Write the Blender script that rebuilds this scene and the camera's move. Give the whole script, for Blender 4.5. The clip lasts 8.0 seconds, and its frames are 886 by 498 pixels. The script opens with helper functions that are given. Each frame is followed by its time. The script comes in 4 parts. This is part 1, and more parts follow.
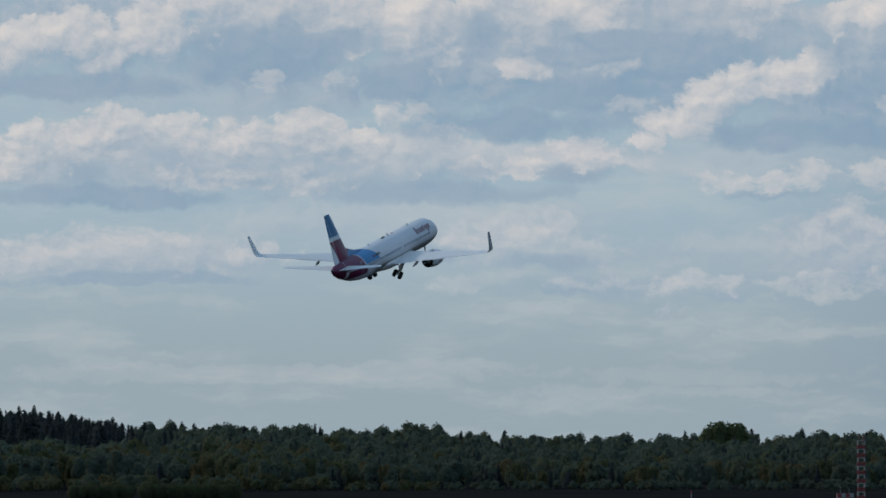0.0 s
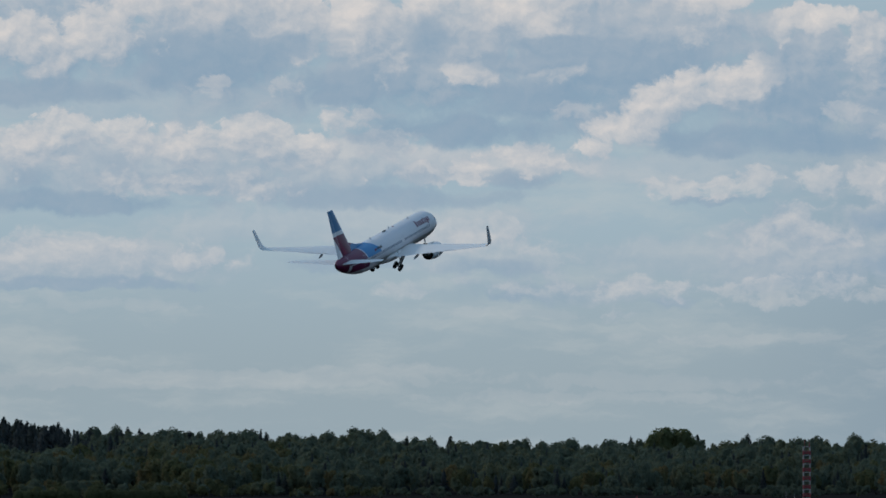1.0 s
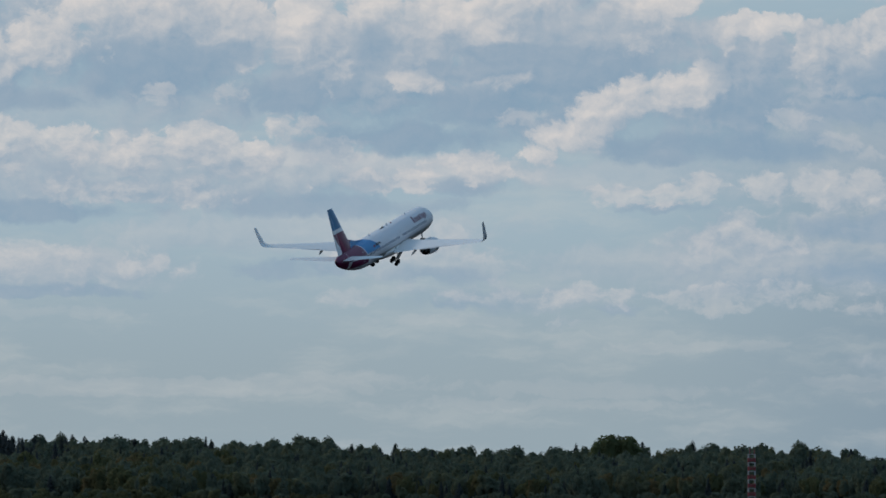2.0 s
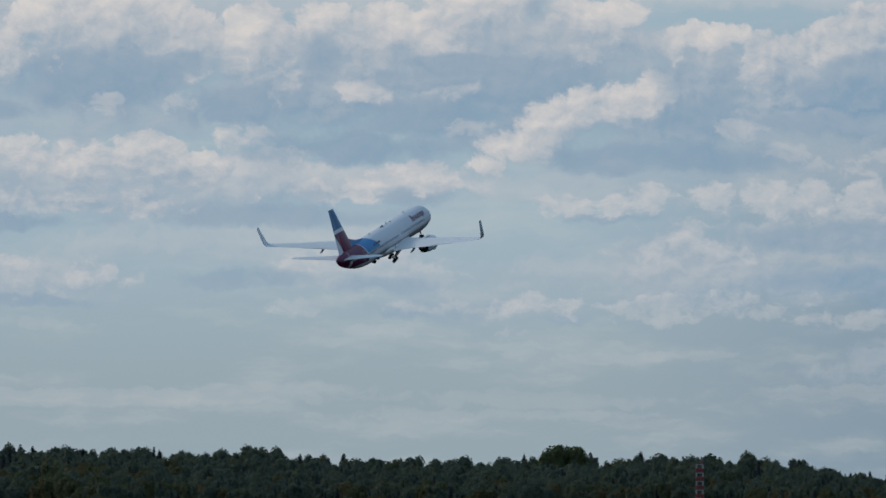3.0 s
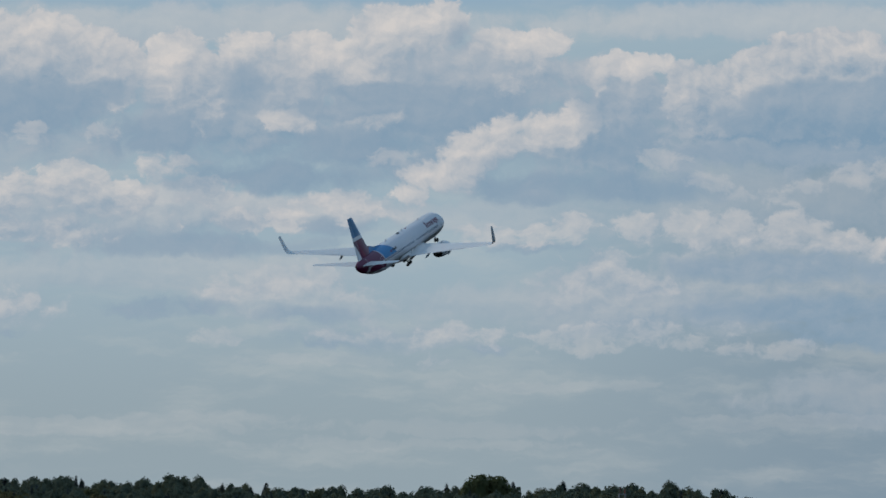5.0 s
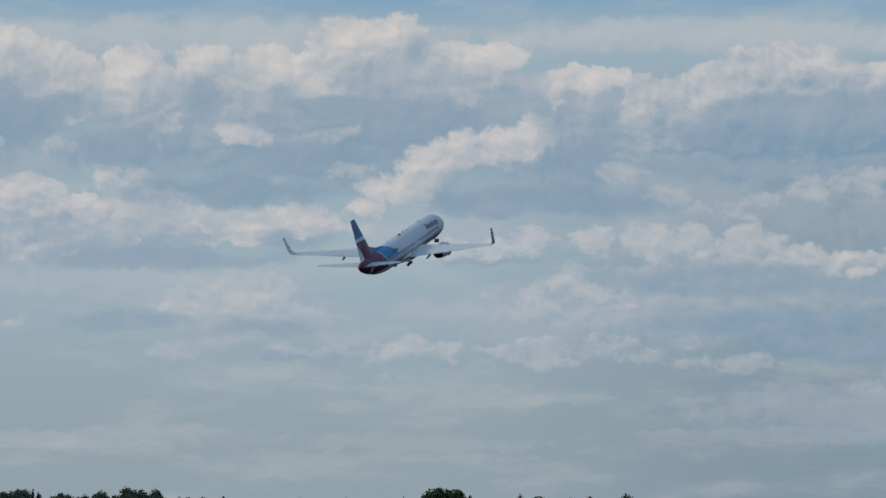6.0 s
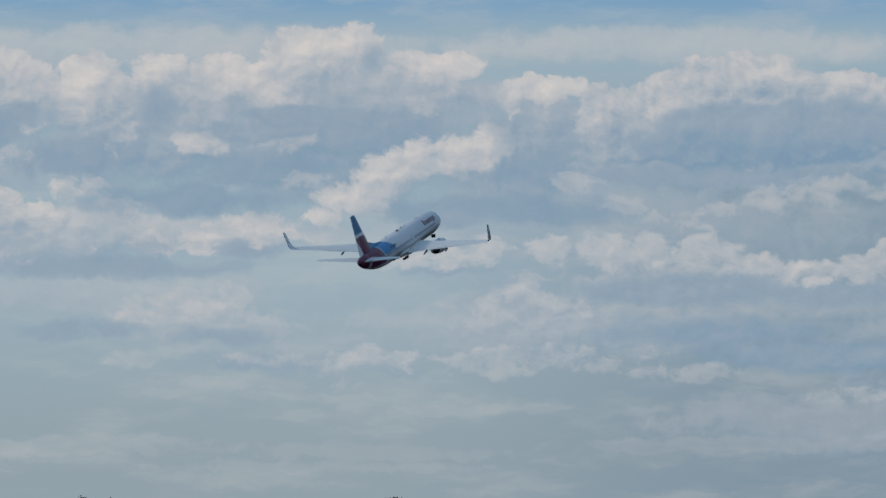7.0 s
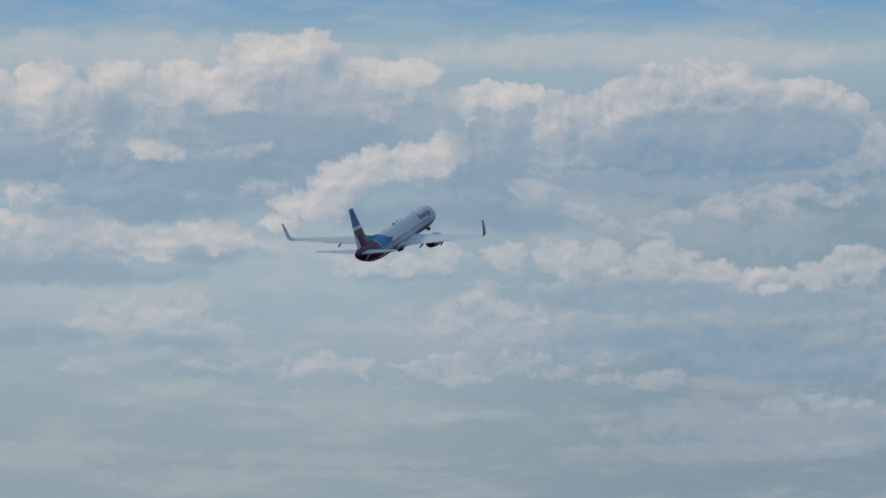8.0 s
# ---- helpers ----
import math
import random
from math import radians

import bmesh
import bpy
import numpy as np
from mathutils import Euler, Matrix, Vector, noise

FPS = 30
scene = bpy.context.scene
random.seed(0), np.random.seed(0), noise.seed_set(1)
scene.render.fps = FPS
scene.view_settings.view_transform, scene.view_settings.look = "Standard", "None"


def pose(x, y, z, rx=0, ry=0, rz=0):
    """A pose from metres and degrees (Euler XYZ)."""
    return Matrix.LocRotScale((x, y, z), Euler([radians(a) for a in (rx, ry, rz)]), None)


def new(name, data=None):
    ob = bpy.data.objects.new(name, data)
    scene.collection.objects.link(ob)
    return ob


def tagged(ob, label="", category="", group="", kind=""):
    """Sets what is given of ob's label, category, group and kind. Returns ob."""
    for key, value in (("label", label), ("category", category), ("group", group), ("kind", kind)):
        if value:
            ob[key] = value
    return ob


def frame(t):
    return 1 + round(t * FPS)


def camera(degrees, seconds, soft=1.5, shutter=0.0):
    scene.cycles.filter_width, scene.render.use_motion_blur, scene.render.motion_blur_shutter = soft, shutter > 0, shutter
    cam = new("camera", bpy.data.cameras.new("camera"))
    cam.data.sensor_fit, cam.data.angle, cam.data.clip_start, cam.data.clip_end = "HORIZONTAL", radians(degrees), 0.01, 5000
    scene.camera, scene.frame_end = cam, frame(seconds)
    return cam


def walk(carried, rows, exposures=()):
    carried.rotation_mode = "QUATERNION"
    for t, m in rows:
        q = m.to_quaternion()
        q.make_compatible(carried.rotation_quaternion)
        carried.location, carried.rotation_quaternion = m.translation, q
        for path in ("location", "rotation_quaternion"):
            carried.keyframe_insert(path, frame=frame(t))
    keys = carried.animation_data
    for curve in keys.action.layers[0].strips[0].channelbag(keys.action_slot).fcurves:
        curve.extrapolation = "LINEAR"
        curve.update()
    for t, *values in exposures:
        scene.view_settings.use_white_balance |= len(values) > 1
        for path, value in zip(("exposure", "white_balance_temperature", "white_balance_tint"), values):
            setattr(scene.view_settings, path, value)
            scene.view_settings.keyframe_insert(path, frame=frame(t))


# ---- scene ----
# The camera stands still on the airfield's edge and follows the climbing aircraft through a long lens.
cam = camera(9.055, 8.0, soft=1.6)
EYE = 2.5
PAN = [
    (0.0, 0.0, 2.350, 0.0), (0.5, -0.256, 2.378, -0.060), (1.0, -0.553, 2.407, -0.050), (1.5, -0.832, 2.441, -0.030),
    (3.0, -1.645, 2.589, -0.037), (3.5, -1.857, 2.648, -0.045), (4.0, -2.061, 2.727, -0.045), (4.5, -2.239, 2.810, -0.079),
    (6.0, -2.874, 3.029, -0.110), (6.5, -3.094, 3.081, -0.110), (7.0, -3.325, 3.125, -0.122), (7.5, -3.539, 3.161, -0.130),
    (8.0, -3.772, 3.196, -0.150),
]
walk(cam, [(t, pose(0, 0, EYE, 0, 0, yaw) @ pose(0, 0, 0, pitch) @ pose(0, 0, 0, 0, roll) @ pose(0, 0, 0, 90))
           for t, yaw, pitch, roll in PAN],
     exposures=[(0.0, .03), (3.0, -.01), (4.5, -.04), (6.0, -.09), (8.0, -.09)])


# ---- node helpers ----
class Nodes:
    """Short ways to write a node tree."""

    def __init__(self, tree, keep=False):
        self.tree = tree
        if not keep:
            tree.nodes.clear()

    def add(self, kind, **props):
        n = self.tree.nodes.new(kind)
        for k, v in props.items():
            setattr(n, k, v)
        return n

    def put(self, socket, value):
        if isinstance(value, bpy.types.NodeSocket):
            self.tree.links.new(value, socket)
        elif value is not None:
            socket.default_value = value

    def math(self, op, a, b=None, c=None, clamp=False):
        n = self.add("ShaderNodeMath", operation=op, use_clamp=clamp)
        for i, v in enumerate((a, b, c)):
            self.put(n.inputs[i], v)
        return n.outputs[0]

    def vec(self, op, a, b=None, c=None):
        n = self.add("ShaderNodeVectorMath", operation=op)
        for i, v in enumerate((a, b, c)):
            self.put(n.inputs[i], v)
        return n.outputs["Value"] if op in ("LENGTH", "DOT_PRODUCT") else n.outputs["Vector"]

    def ramp(self, x, a, b, lo=0.0, hi=1.0, smooth=True):
        n = self.add("ShaderNodeMapRange", interpolation_type="SMOOTHSTEP" if smooth else "LINEAR")
        for i, v in enumerate((x, a, b, lo, hi)):
            self.put(n.inputs[i], v)
        return n.outputs[0]

    def noise(self, p, scale, detail=3.0, rough=0.5, colour=False):
        n = self.add("ShaderNodeTexNoise")
        self.put(n.inputs["Vector"], p)
        n.inputs["Scale"].default_value, n.inputs["Detail"].default_value, n.inputs["Roughness"].default_value = scale, detail, rough
        return n.outputs["Color"] if colour else n.outputs["Fac"]

    def mixf(self, f, a, b):
        n = self.add("ShaderNodeMix", data_type="FLOAT")
        for i, v in zip((0, 2, 3), (f, a, b)):
            self.put(n.inputs[i], v)
        return n.outputs[0]

    def mixc(self, f, a, b):
        n = self.add("ShaderNodeMix", data_type="RGBA")
        for i, v in zip((0, 6, 7), (f, a, b)):
            self.put(n.inputs[i], (*v, 1) if isinstance(v, tuple) and len(v) == 3 else v)
        return n.outputs[2]

    def xyz(self, v):
        n = self.add("ShaderNodeSeparateXYZ")
        self.put(n.inputs[0], v)
        return n.outputs

    def join(self, x, y, z=0.0):
        n = self.add("ShaderNodeCombineXYZ")
        for i, v in enumerate((x, y, z)):
            self.put(n.inputs[i], v)
        return n.outputs[0]


def srgb(r, g, b):
    """Linear colour from 0-255 display values."""
    return tuple((c / 255 / 12.92) if c < 10.3 else ((c / 255 + 0.055) / 1.055) ** 2.4 for c in (r, g, b))


# ---- sky: haze over a clear sky, with the fair-weather cumulus of the day ----
# Puffs of cloud on the dome: azimuth to the right, elevation downwards from 4.9 degrees, both in hundredths of a radian / 0.99,
# then half width and half height. Far rows first.
VEILS = [(17.5, 2.75, 4.6, .95), (7.5, 3.9, 4.5, .5), (15.0, 4.6, 4.5, .7), (20.5, 6.2, 3.5, .7), (4.0, 1.7, 4.5, .6), (2.5, 4.6, 3.5, .5), (13.0, 2.9, 3.0, .35)]
FAR_WISPS = [
    (4.3, 6.62, 4.2, .17), (12.5, 6.66, 2.6, .15), (8.0, 6.48, 1.4, .12), (18.5, 6.55, 3.0, .14), (1.2, 6.56, 1.4, .10),
    (11.2, 6.92, 3.0, .10), (3.0, 5.32, 1.6, .12), (10.0, 5.45, 1.4, .12), (1.0, 5.2, 1.5, .1), (14.0, 5.9, 2.0, .1),
]
LOW_DECK = [(18.3, 4.2, 4.3, 1.0), (15.2, 4.4, 1.8, .8), (21.8, 4.6, 2.4, 1.3), (2.0, 4.55, 3.4, .5), (9.4, 4.4, 2.0, .5), (11.0, 5.05, 2.6, .3)]
LOW_SHADE = [
    (18.0, 3.8, 2.4, .3), (20.4, 3.85, 1.8, .28), (18.6, 4.5, 2.6, .3), (20.2, 4.95, 2.8, .38), (9.6, 4.62, 1.1, .2), (12.7, 5.25, .7, .15), (9.9, 5.16, .9, .12),
    (2.2, 4.95, 2.6, .14), (13.5, 3.48, 1.1, .12), (7.2, 4.5, 1.4, .2),
]
LOW_ROW = [
    (.5, 4.5, .9, .36), (1.5, 4.25, .6, .28), (2.4, 4.4, .9, .4), (3.2, 4.6, .5, .25), (4.4, 4.45, .5, .28), (8.8, 4.1, .8, .3), (9.6, 4.0, .8, .28), (10.3, 4.3, .4, .18),
    (8.0, 5.0, .5, .15), (9.6, 4.92, .5, .17), (10.2, 4.95, .4, .17), (10.9, 4.85, .45, .16), (11.5, 5.0, .5, .18), (12.2, 4.95, .5, .2), (12.8, 5.05, .4, .18), (11.9, 5.45, .6, .12),
    (14.7, 5.1, .9, .25), (15.5, 4.95, .8, .18), (16.3, 5.15, .6, .14), (17.0, 4.95, .6, .14), (18.0, 5.25, 1.0, .18), (21.0, 5.65, .8, .14),
]
MID_PUFFS = [
    (15.5, 3.15, .45, .25), (16.5, 3.05, .6, .28), (17.3, 3.0, .55, .28), (18.3, 3.12, .65, .3), (19.8, 3.45, .5, .2), (15.0, 3.85, .7, .35), (15.6, 4.15, .7, .22), (14.3, 4.0, .5, .3),
    (20.9, 3.4, .4, .32), (21.6, 3.25, .7, .3), (16.9, 3.2, .9, .25), (18.9, 3.35, .8, .22), (20.3, 3.5, .7, .2), (12.5, 3.3, .35, .2), (13.0, 3.25, .5, .2), (13.6, 3.25, .5, .2), (14.2, 3.15, .5, .24),
    (15.4, 3.0, .4, .2),
]
ROW_DECK = [(1.5, 2.9, 2.6, .75), (4.5, 2.85, 2.6, .8), (7.2, 2.9, 2.4, .65), (9.8, 2.85, 2.0, .4)]
ROW_SHADE = [(2.0, 3.52, 3.0, .25), (7.8, 3.42, 2.6, .26), (6.4, 3.3, 1.0, .22), (10.3, 3.1, 1.3, .2), (1.4, 3.1, .5, .3), (2.9, 2.75, .6, .2), (4.9, 2.75, .25, .3)]
ROW_PUFFS = [
    (.4, 2.9, .9, .36), (.6, 2.4, .5, .25), (1.5, 2.5, .6, .38), (2.1, 2.4, .75, .5), (2.8, 2.25, .4, .22), (3.4, 2.4, .5, .33), (4.3, 2.5, .6, .45), (5.3, 2.4, .7, .42), (6.1, 2.6, .8, .42),
    (7.15, 2.1, .5, .3), (7.0, 3.05, .4, .2), (5.4, 3.2, .9, .26), (4.2, 3.15, .9, .26), (3.0, 3.1, .7, .3), (7.9, 2.55, .6, .25), (8.5, 3.0, .5, .22), (9.2, 2.9, .5, .24), (10.4, 2.72, .6, .28),
]
DECK = [(1.5, .6, 3.0, 1.3), (5.0, .9, 3.2, 1.2), (8.5, 1.2, 3.0, 1.3), (12.0, 1.3, 3.4, 1.5), (15.0, 1.6, 2.6, 1.2), (18.5, 1.5, 3.5, .9), (21.5, 1.4, 2.0, .9)]
DARK_BASES = [
    (4.6, 1.0, 1.7, .65), (1.3, 1.55, 2.6, .3), (7.0, 1.45, 1.5, .45), (9.2, 2.2, 2.6, .36), (10.6, 1.75, 2.0, .5), (12.3, 1.1, 2.0, .6),
    (13.8, 2.38, 1.9, .36), (15.4, 2.4, 2.2, .34), (15.2, 1.6, 1.2, .6), (18.6, 1.75, 3.0, .25),
]
NEAR_PUFFS = [
    (.6, .75, .8, .5), (1.6, .7, .8, .5), (2.7, .55, .7, .6), (3.9, .85, .22, .16), (6.4, .85, .4, .36),
    (9.3, 1.2, .4, .25), (9.6, .8, .5, .22), (10.2, .85, .7, .3), (10.8, 1.2, .4, .22), (11.5, 2.5, .5, .18), (12.1, 2.2, .6, .32), (12.8, 1.8, .7, .4),
    (13.6, 1.4, .8, .42), (14.4, 1.2, .5, .33),
]
TATTERS = [(4.6, 1.4, .3, .22), (6.0, 1.42, .26, .22), (7.9, 1.3, .22, .2), (11.3, 1.95, .5, .17), (15.95, 1.9, .5, .26), (16.7, 2.3, .45, .2), (18.5, 2.4, .55, .2), (19.3, 2.2, .5, .22), (20.3, 2.05, .8, .3), (21.1, 2.1, .6, .25), (17.4, 2.6, .8, .18)]
TOWER_BODIES = [(10.4, .5, 2.0, .6), (12.8, .4, 1.9, .65), (8.2, .6, 1.2, .7), (5.4, .2, 1.8, .6), (15.4, .9, 1.2, .6), (14.6, .35, 1.2, .35)]
TOWER_PUFFS = [
    (4.0, -.1, .9, .55), (4.9, -.15, .7, .5), (5.7, .1, .7, .5), (6.4, .4, .65, .5), (7.35, .35, .65, .62), (7.9, .75, .28, .45), (8.5, -.05, .5, .4), (9.1, .2, .6, .33),
    (9.9, .1, .9, .42), (10.7, .3, 1.0, .35), (11.2, -.3, .9, .46), (12.0, -.48, .5, .4), (13.2, -.1, .8, .32), (13.9, -.15, .5, .25), (13.4, .42, .45, .34), (14.8, .4, .25, .32), (15.4, .25, .5, .25),
]
RIGHT_TOWER = [
    (18.9, .75, 2.8, .95), (17.0, 1.0, 1.1, .6), (20.4, .95, 1.4, .7), (16.45, .75, .55, .55), (17.1, .5, .45, .25), (17.7, .5, .6, .5), (18.3, .15, .7, .42), (19.2, -.02, .75, .36),
    (19.9, .15, .5, .3), (20.9, .22, .7, .36), (21.6, .6, .4, .4),
]
TOWER_SHADE = [(19.2, .98, 2.1, .6), (20.6, .92, 1.2, .56), (17.1, 1.1, .5, .3), (18.2, 1.25, 1.6, .3), (12.35, -.32, .26, .34), (11.2, .75, 1.6, .25), (8.5, .5, .5, .45), (6.0, .75, 1.0, .3), (10.2, 1.0, 1.2, .25)]
HIGH_VEIL = [(8.5, -.45, 6.0, .5), (17.5, -.5, 5.0, .42), (1.0, -.6, 4.0, .5), (8.2, -.75, .5, .25), (13.4, -.6, 1.3, .14), (11.0, -.65, .8, .18), (6.5, -.6, 1.2, .2), (17.5, -.55, 2.0, .2), (9.8, -.5, 1.0, .2)]

SUN_AZIMUTH, SUN_HEIGHT = -62.0, 33.0   # degrees: left of the view, over the clouds


def build_sky():
    world = bpy.data.worlds.new("sky")
    world.use_nodes = True
    n = Nodes(world.node_tree)
    way = n.add("ShaderNodeTexCoord").outputs["Generated"]
    x, y, z = n.xyz(way)
    u = n.math("MULTIPLY_ADD", n.math("ARCTAN2", x, y), 99.0, 7.84)
    v = n.math("MULTIPLY_ADD", n.math("ARCSINE", z), -99.0, 8.47)
    p = n.join(u, v)
    # the outlines are broken by swirls, heads and shreds: coarse ones on the near clouds, finer and flatter ones on the far rows
    broad = n.vec("SUBTRACT", n.noise(p, 0.8, 2.0, colour=True), (.5, .5, .5))
    fine = n.vec("SUBTRACT", n.noise(p, 2.6, 5.0, .6, colour=True), (.5, .5, .5))
    bent = n.vec("ADD", p, n.vec("MULTIPLY", broad, (.5, .3, 0)))
    bent = n.vec("ADD", bent, n.vec("MULTIPLY", fine, (.34, .26, 0)))
    NEAR_SUN, FAR_SUN = (-.09, -.13, 0), (-.34, -.62, 0)   # steps towards the sun, across which a cloud's thickness is compared

    def rough(at, scale, flat):
        """How far the cloud's surface stands out: rounded heads with shreds between them."""
        at = n.vec("MULTIPLY", at, (1, flat, 0))
        cell = n.add("ShaderNodeTexVoronoi", voronoi_dimensions="2D", feature="SMOOTH_F1", normalize=True)
        n.put(cell.inputs["Vector"], at)
        for socket, value in (("Scale", 1.5 * scale), ("Detail", 3.0), ("Roughness", .6), ("Lacunarity", 2.2), ("Smoothness", .35)):
            cell.inputs[socket].default_value = value
        shreds = n.math("SUBTRACT", n.noise(at, 1.15 * scale, 7.0, .6), .5)
        return n.math("MULTIPLY_ADD", n.math("SUBTRACT", .36, cell.outputs["Distance"]), .8, n.math("MULTIPLY", shreds, 2.4))

    grains = {}
    for key, scale, flat in (("near", 1.0, 1.15), ("far", 1.5, 1.45)):
        here = rough(bent, scale, flat)
        small = n.math("SUBTRACT", here, rough(n.vec("ADD", bent, NEAR_SUN), scale, flat))
        large = n.math("SUBTRACT", here, rough(n.vec("ADD", bent, FAR_SUN), scale, flat))
        grains[key] = here, small, large
    relief = grains["near"][1]
    state = (0.0, 0.0, 0.0)   # how bright the cloud is, how much of the sky it hides

    def mass(puffs, at, size):
        """Thickness of a bank of rounded puffs; below nought outside them."""
        total = None
        for cx, cy, rx, ry in puffs:
            rx, ry = rx * size, ry * size
            k = math.sqrt(.7 * min(math.sqrt(rx * ry), 1.0))
            a = n.vec("MULTIPLY_ADD", at, (k / rx, k / ry, 0), (-cx * k / rx, -cy * k / ry, 0))
            d = n.math("SUBTRACT", k * k, n.vec("DOT_PRODUCT", a, a))
            total = d if total is None else n.math("SMOOTH_MAX", total, d, .12)
        return total

    def bank(puffs, base, crisp, full, grain="near", ragged=.6, gain=1.0, fade=1.0):
        """One bank of cloud in front of those before it: lit towards the sun, dull beneath, with crisp heads and soft bases."""
        nonlocal state
        at = bent if isinstance(state, tuple) else n.vec("MULTIPLY_ADD", state, (1e-6, 1e-6, 0), bent)   # one bank after the other
        here, small, large = grains[grain]
        size = 1.15 if fade < 1 else 1.0
        thick = mass(puffs, at, size)
        slope = n.math("SUBTRACT", thick, n.math("MAXIMUM", mass(puffs, n.vec("ADD", at, FAR_SUN), size), -.7))
        slope = n.math("MULTIPLY_ADD", large, ragged, slope)
        lit = n.math("MULTIPLY_ADD", slope, .40 * gain, base)
        lit = n.math("MULTIPLY_ADD", small, .42 * gain, lit, clamp=True)
        soft = n.ramp(slope, -.5, .5, crisp * 1.8 + .06, crisp)
        cover = n.math("DIVIDE", n.math("MULTIPLY_ADD", here, ragged, thick), soft, clamp=True)
        cover = n.math("MULTIPLY", n.ramp(cover, 0, 1), n.ramp(slope, -.7, .15, full * fade, full))
        m = n.add("ShaderNodeMix", data_type="VECTOR")
        for i, value in zip((0, 4, 5), (cover, state, n.join(lit, 1.0))):
            n.put(m.inputs[i], value)
        state = m.outputs[1]

    bank(VEILS, .30, .5, .4, gain=.5)
    bank(HIGH_VEIL, .50, .5, .5, gain=.4)
    bank(FAR_WISPS, .55, .3, .12, "far", .6, .5, .3)
    bank(LOW_DECK, .24, .45, .5, "far", gain=.7)
    bank(LOW_SHADE, .05, .4, .75, "far", .45, .2)
    bank(LOW_ROW, .36, .32, .38, "far", .8, .7, .25)
    bank(MID_PUFFS, .36, .22, .62, "far", .5, .85, .4)
    bank(ROW_DECK, .26, .45, .72, gain=.7)
    bank(ROW_SHADE, .06, .5, .85, "near", .5, .2)
    bank(ROW_PUFFS, .36, .22, .8, "far", .65, .9, .3)
    bank(DECK, .20, .45, .9, gain=.8)
    bank(DARK_BASES, .05, .55, .9, "near", .5, .2)
    bank(NEAR_PUFFS, .40, .24, .85, ragged=.75, fade=.25)
    bank(TATTERS, .34, .34, .4, "far", .8, .8, .25)
    bank(TOWER_BODIES, .18, .35, .9, gain=.6)
    bank(TOWER_PUFFS, .42, .14, .92, ragged=.55, fade=.3)
    bank(RIGHT_TOWER, .21, .09, .96, ragged=.4, gain=1.2)
    bank(TOWER_SHADE, .04, .32, .85, "near", .45, .25)
    lit, cover, _ = n.xyz(state)
    lit = n.math("DIVIDE", lit, n.math("MAXIMUM", cover, .001))
    # the same broken cloud all round the horizon and overhead
    away = n.math("MAXIMUM", n.ramp(n.math("ABSOLUTE", n.math("SUBTRACT", u, 11.0)), 12.0, 16.0), n.ramp(v, -2.2, -6.0))
    wide = n.noise(n.vec("MULTIPLY", way, (1, 1, 2.2)), 9.0, 5.0, .6)
    veil = n.math("MULTIPLY", n.ramp(wide, .45, .62), away)
    lit = n.mixf(veil, lit, n.ramp(wide, .5, .75, .2, .9))
    cover = n.math("MAXIMUM", cover, n.math("MULTIPLY", veil, .85))
    sky = n.add("ShaderNodeTexSky", sky_type="NISHITA", sun_disc=False, sun_elevation=radians(SUN_HEIGHT), sun_rotation=radians(SUN_AZIMUTH))
    clear = n.vec("SCALE", sky.outputs[0])
    clear.node.inputs["Scale"].default_value = 0.07
    haze = n.mixc(n.ramp(v, 7.0, 3.2), srgb(149, 167, 178), srgb(157, 179, 193))
    haze = n.mixc(n.ramp(v, -.5, -1.7), haze, srgb(110, 158, 198))
    haze = n.mixc(n.math("MULTIPLY", n.ramp(u, 12.0, 20.0, 0, .75), n.ramp(v, -.4, 1.2)), haze, srgb(125, 148, 167))   # greyer air to the right
    thin = n.noise(n.vec("MULTIPLY", bent, (.22, 1.0, 0)), 1.3, 5.0, .6)   # thin streaks of high cloud
    haze = n.mixc(n.ramp(thin, .45, .72, 0, .4), haze, srgb(190, 196, 198))
    base = n.mixc(.93, clear, haze)
    cloud = n.mixc(lit, srgb(128, 156, 179), srgb(214, 209, 206))
    colour = n.mixc(cover, base, cloud)
    out = n.add("ShaderNodeBackground")
    n.put(out.inputs["Color"], colour)
    n.put(n.add("ShaderNodeOutputWorld").inputs[0], out.outputs[0])
    world.cycles.sampling_method = "MANUAL"
    world.cycles.sample_map_resolution = 512
    scene.world = world


build_sky()
sun = new("sun", bpy.data.lights.new("sun", "SUN"))
sun.data.energy, sun.data.angle, sun.data.color = 1.25, radians(10), (1.0, 0.93, 0.83)
sun.matrix_world = pose(0, 0, 300, 0, 0, -SUN_AZIMUTH) @ pose(0, 0, 0, SUN_HEIGHT - 90)


# ---- materials ----
def material(name, build, roughness=0.5, metallic=0.0, gloss=0.5):
    """A principled material; build(nodes) gives the colour and, if it wants, a bump height."""
    m = bpy.data.materials.new(name)
    m.use_nodes = True
    n = Nodes(m.node_tree)
    bsdf = n.add("ShaderNodeBsdfPrincipled")
    made = build(n)
    colour, height, rough = (*made, None, None)[:3] if isinstance(made, list) else (made, None, None)
    n.put(bsdf.inputs["Base Color"], (*colour, 1) if isinstance(colour, tuple) else colour)
    n.put(bsdf.inputs["Roughness"], roughness if rough is None else rough)
    bsdf.inputs["Specular IOR Level"].default_value = gloss
    bsdf.inputs["Metallic"].default_value = metallic
    if height is not None:
        b = n.add("ShaderNodeBump")
        b.inputs["Strength"].default_value, b.inputs["Distance"].default_value = 0.4, 0.02
        n.put(b.inputs["Height"], height)
        n.put(bsdf.inputs["Normal"], b.outputs[0])
    n.put(n.add("ShaderNodeOutputMaterial").inputs[0], bsdf.outputs[0])
    return m


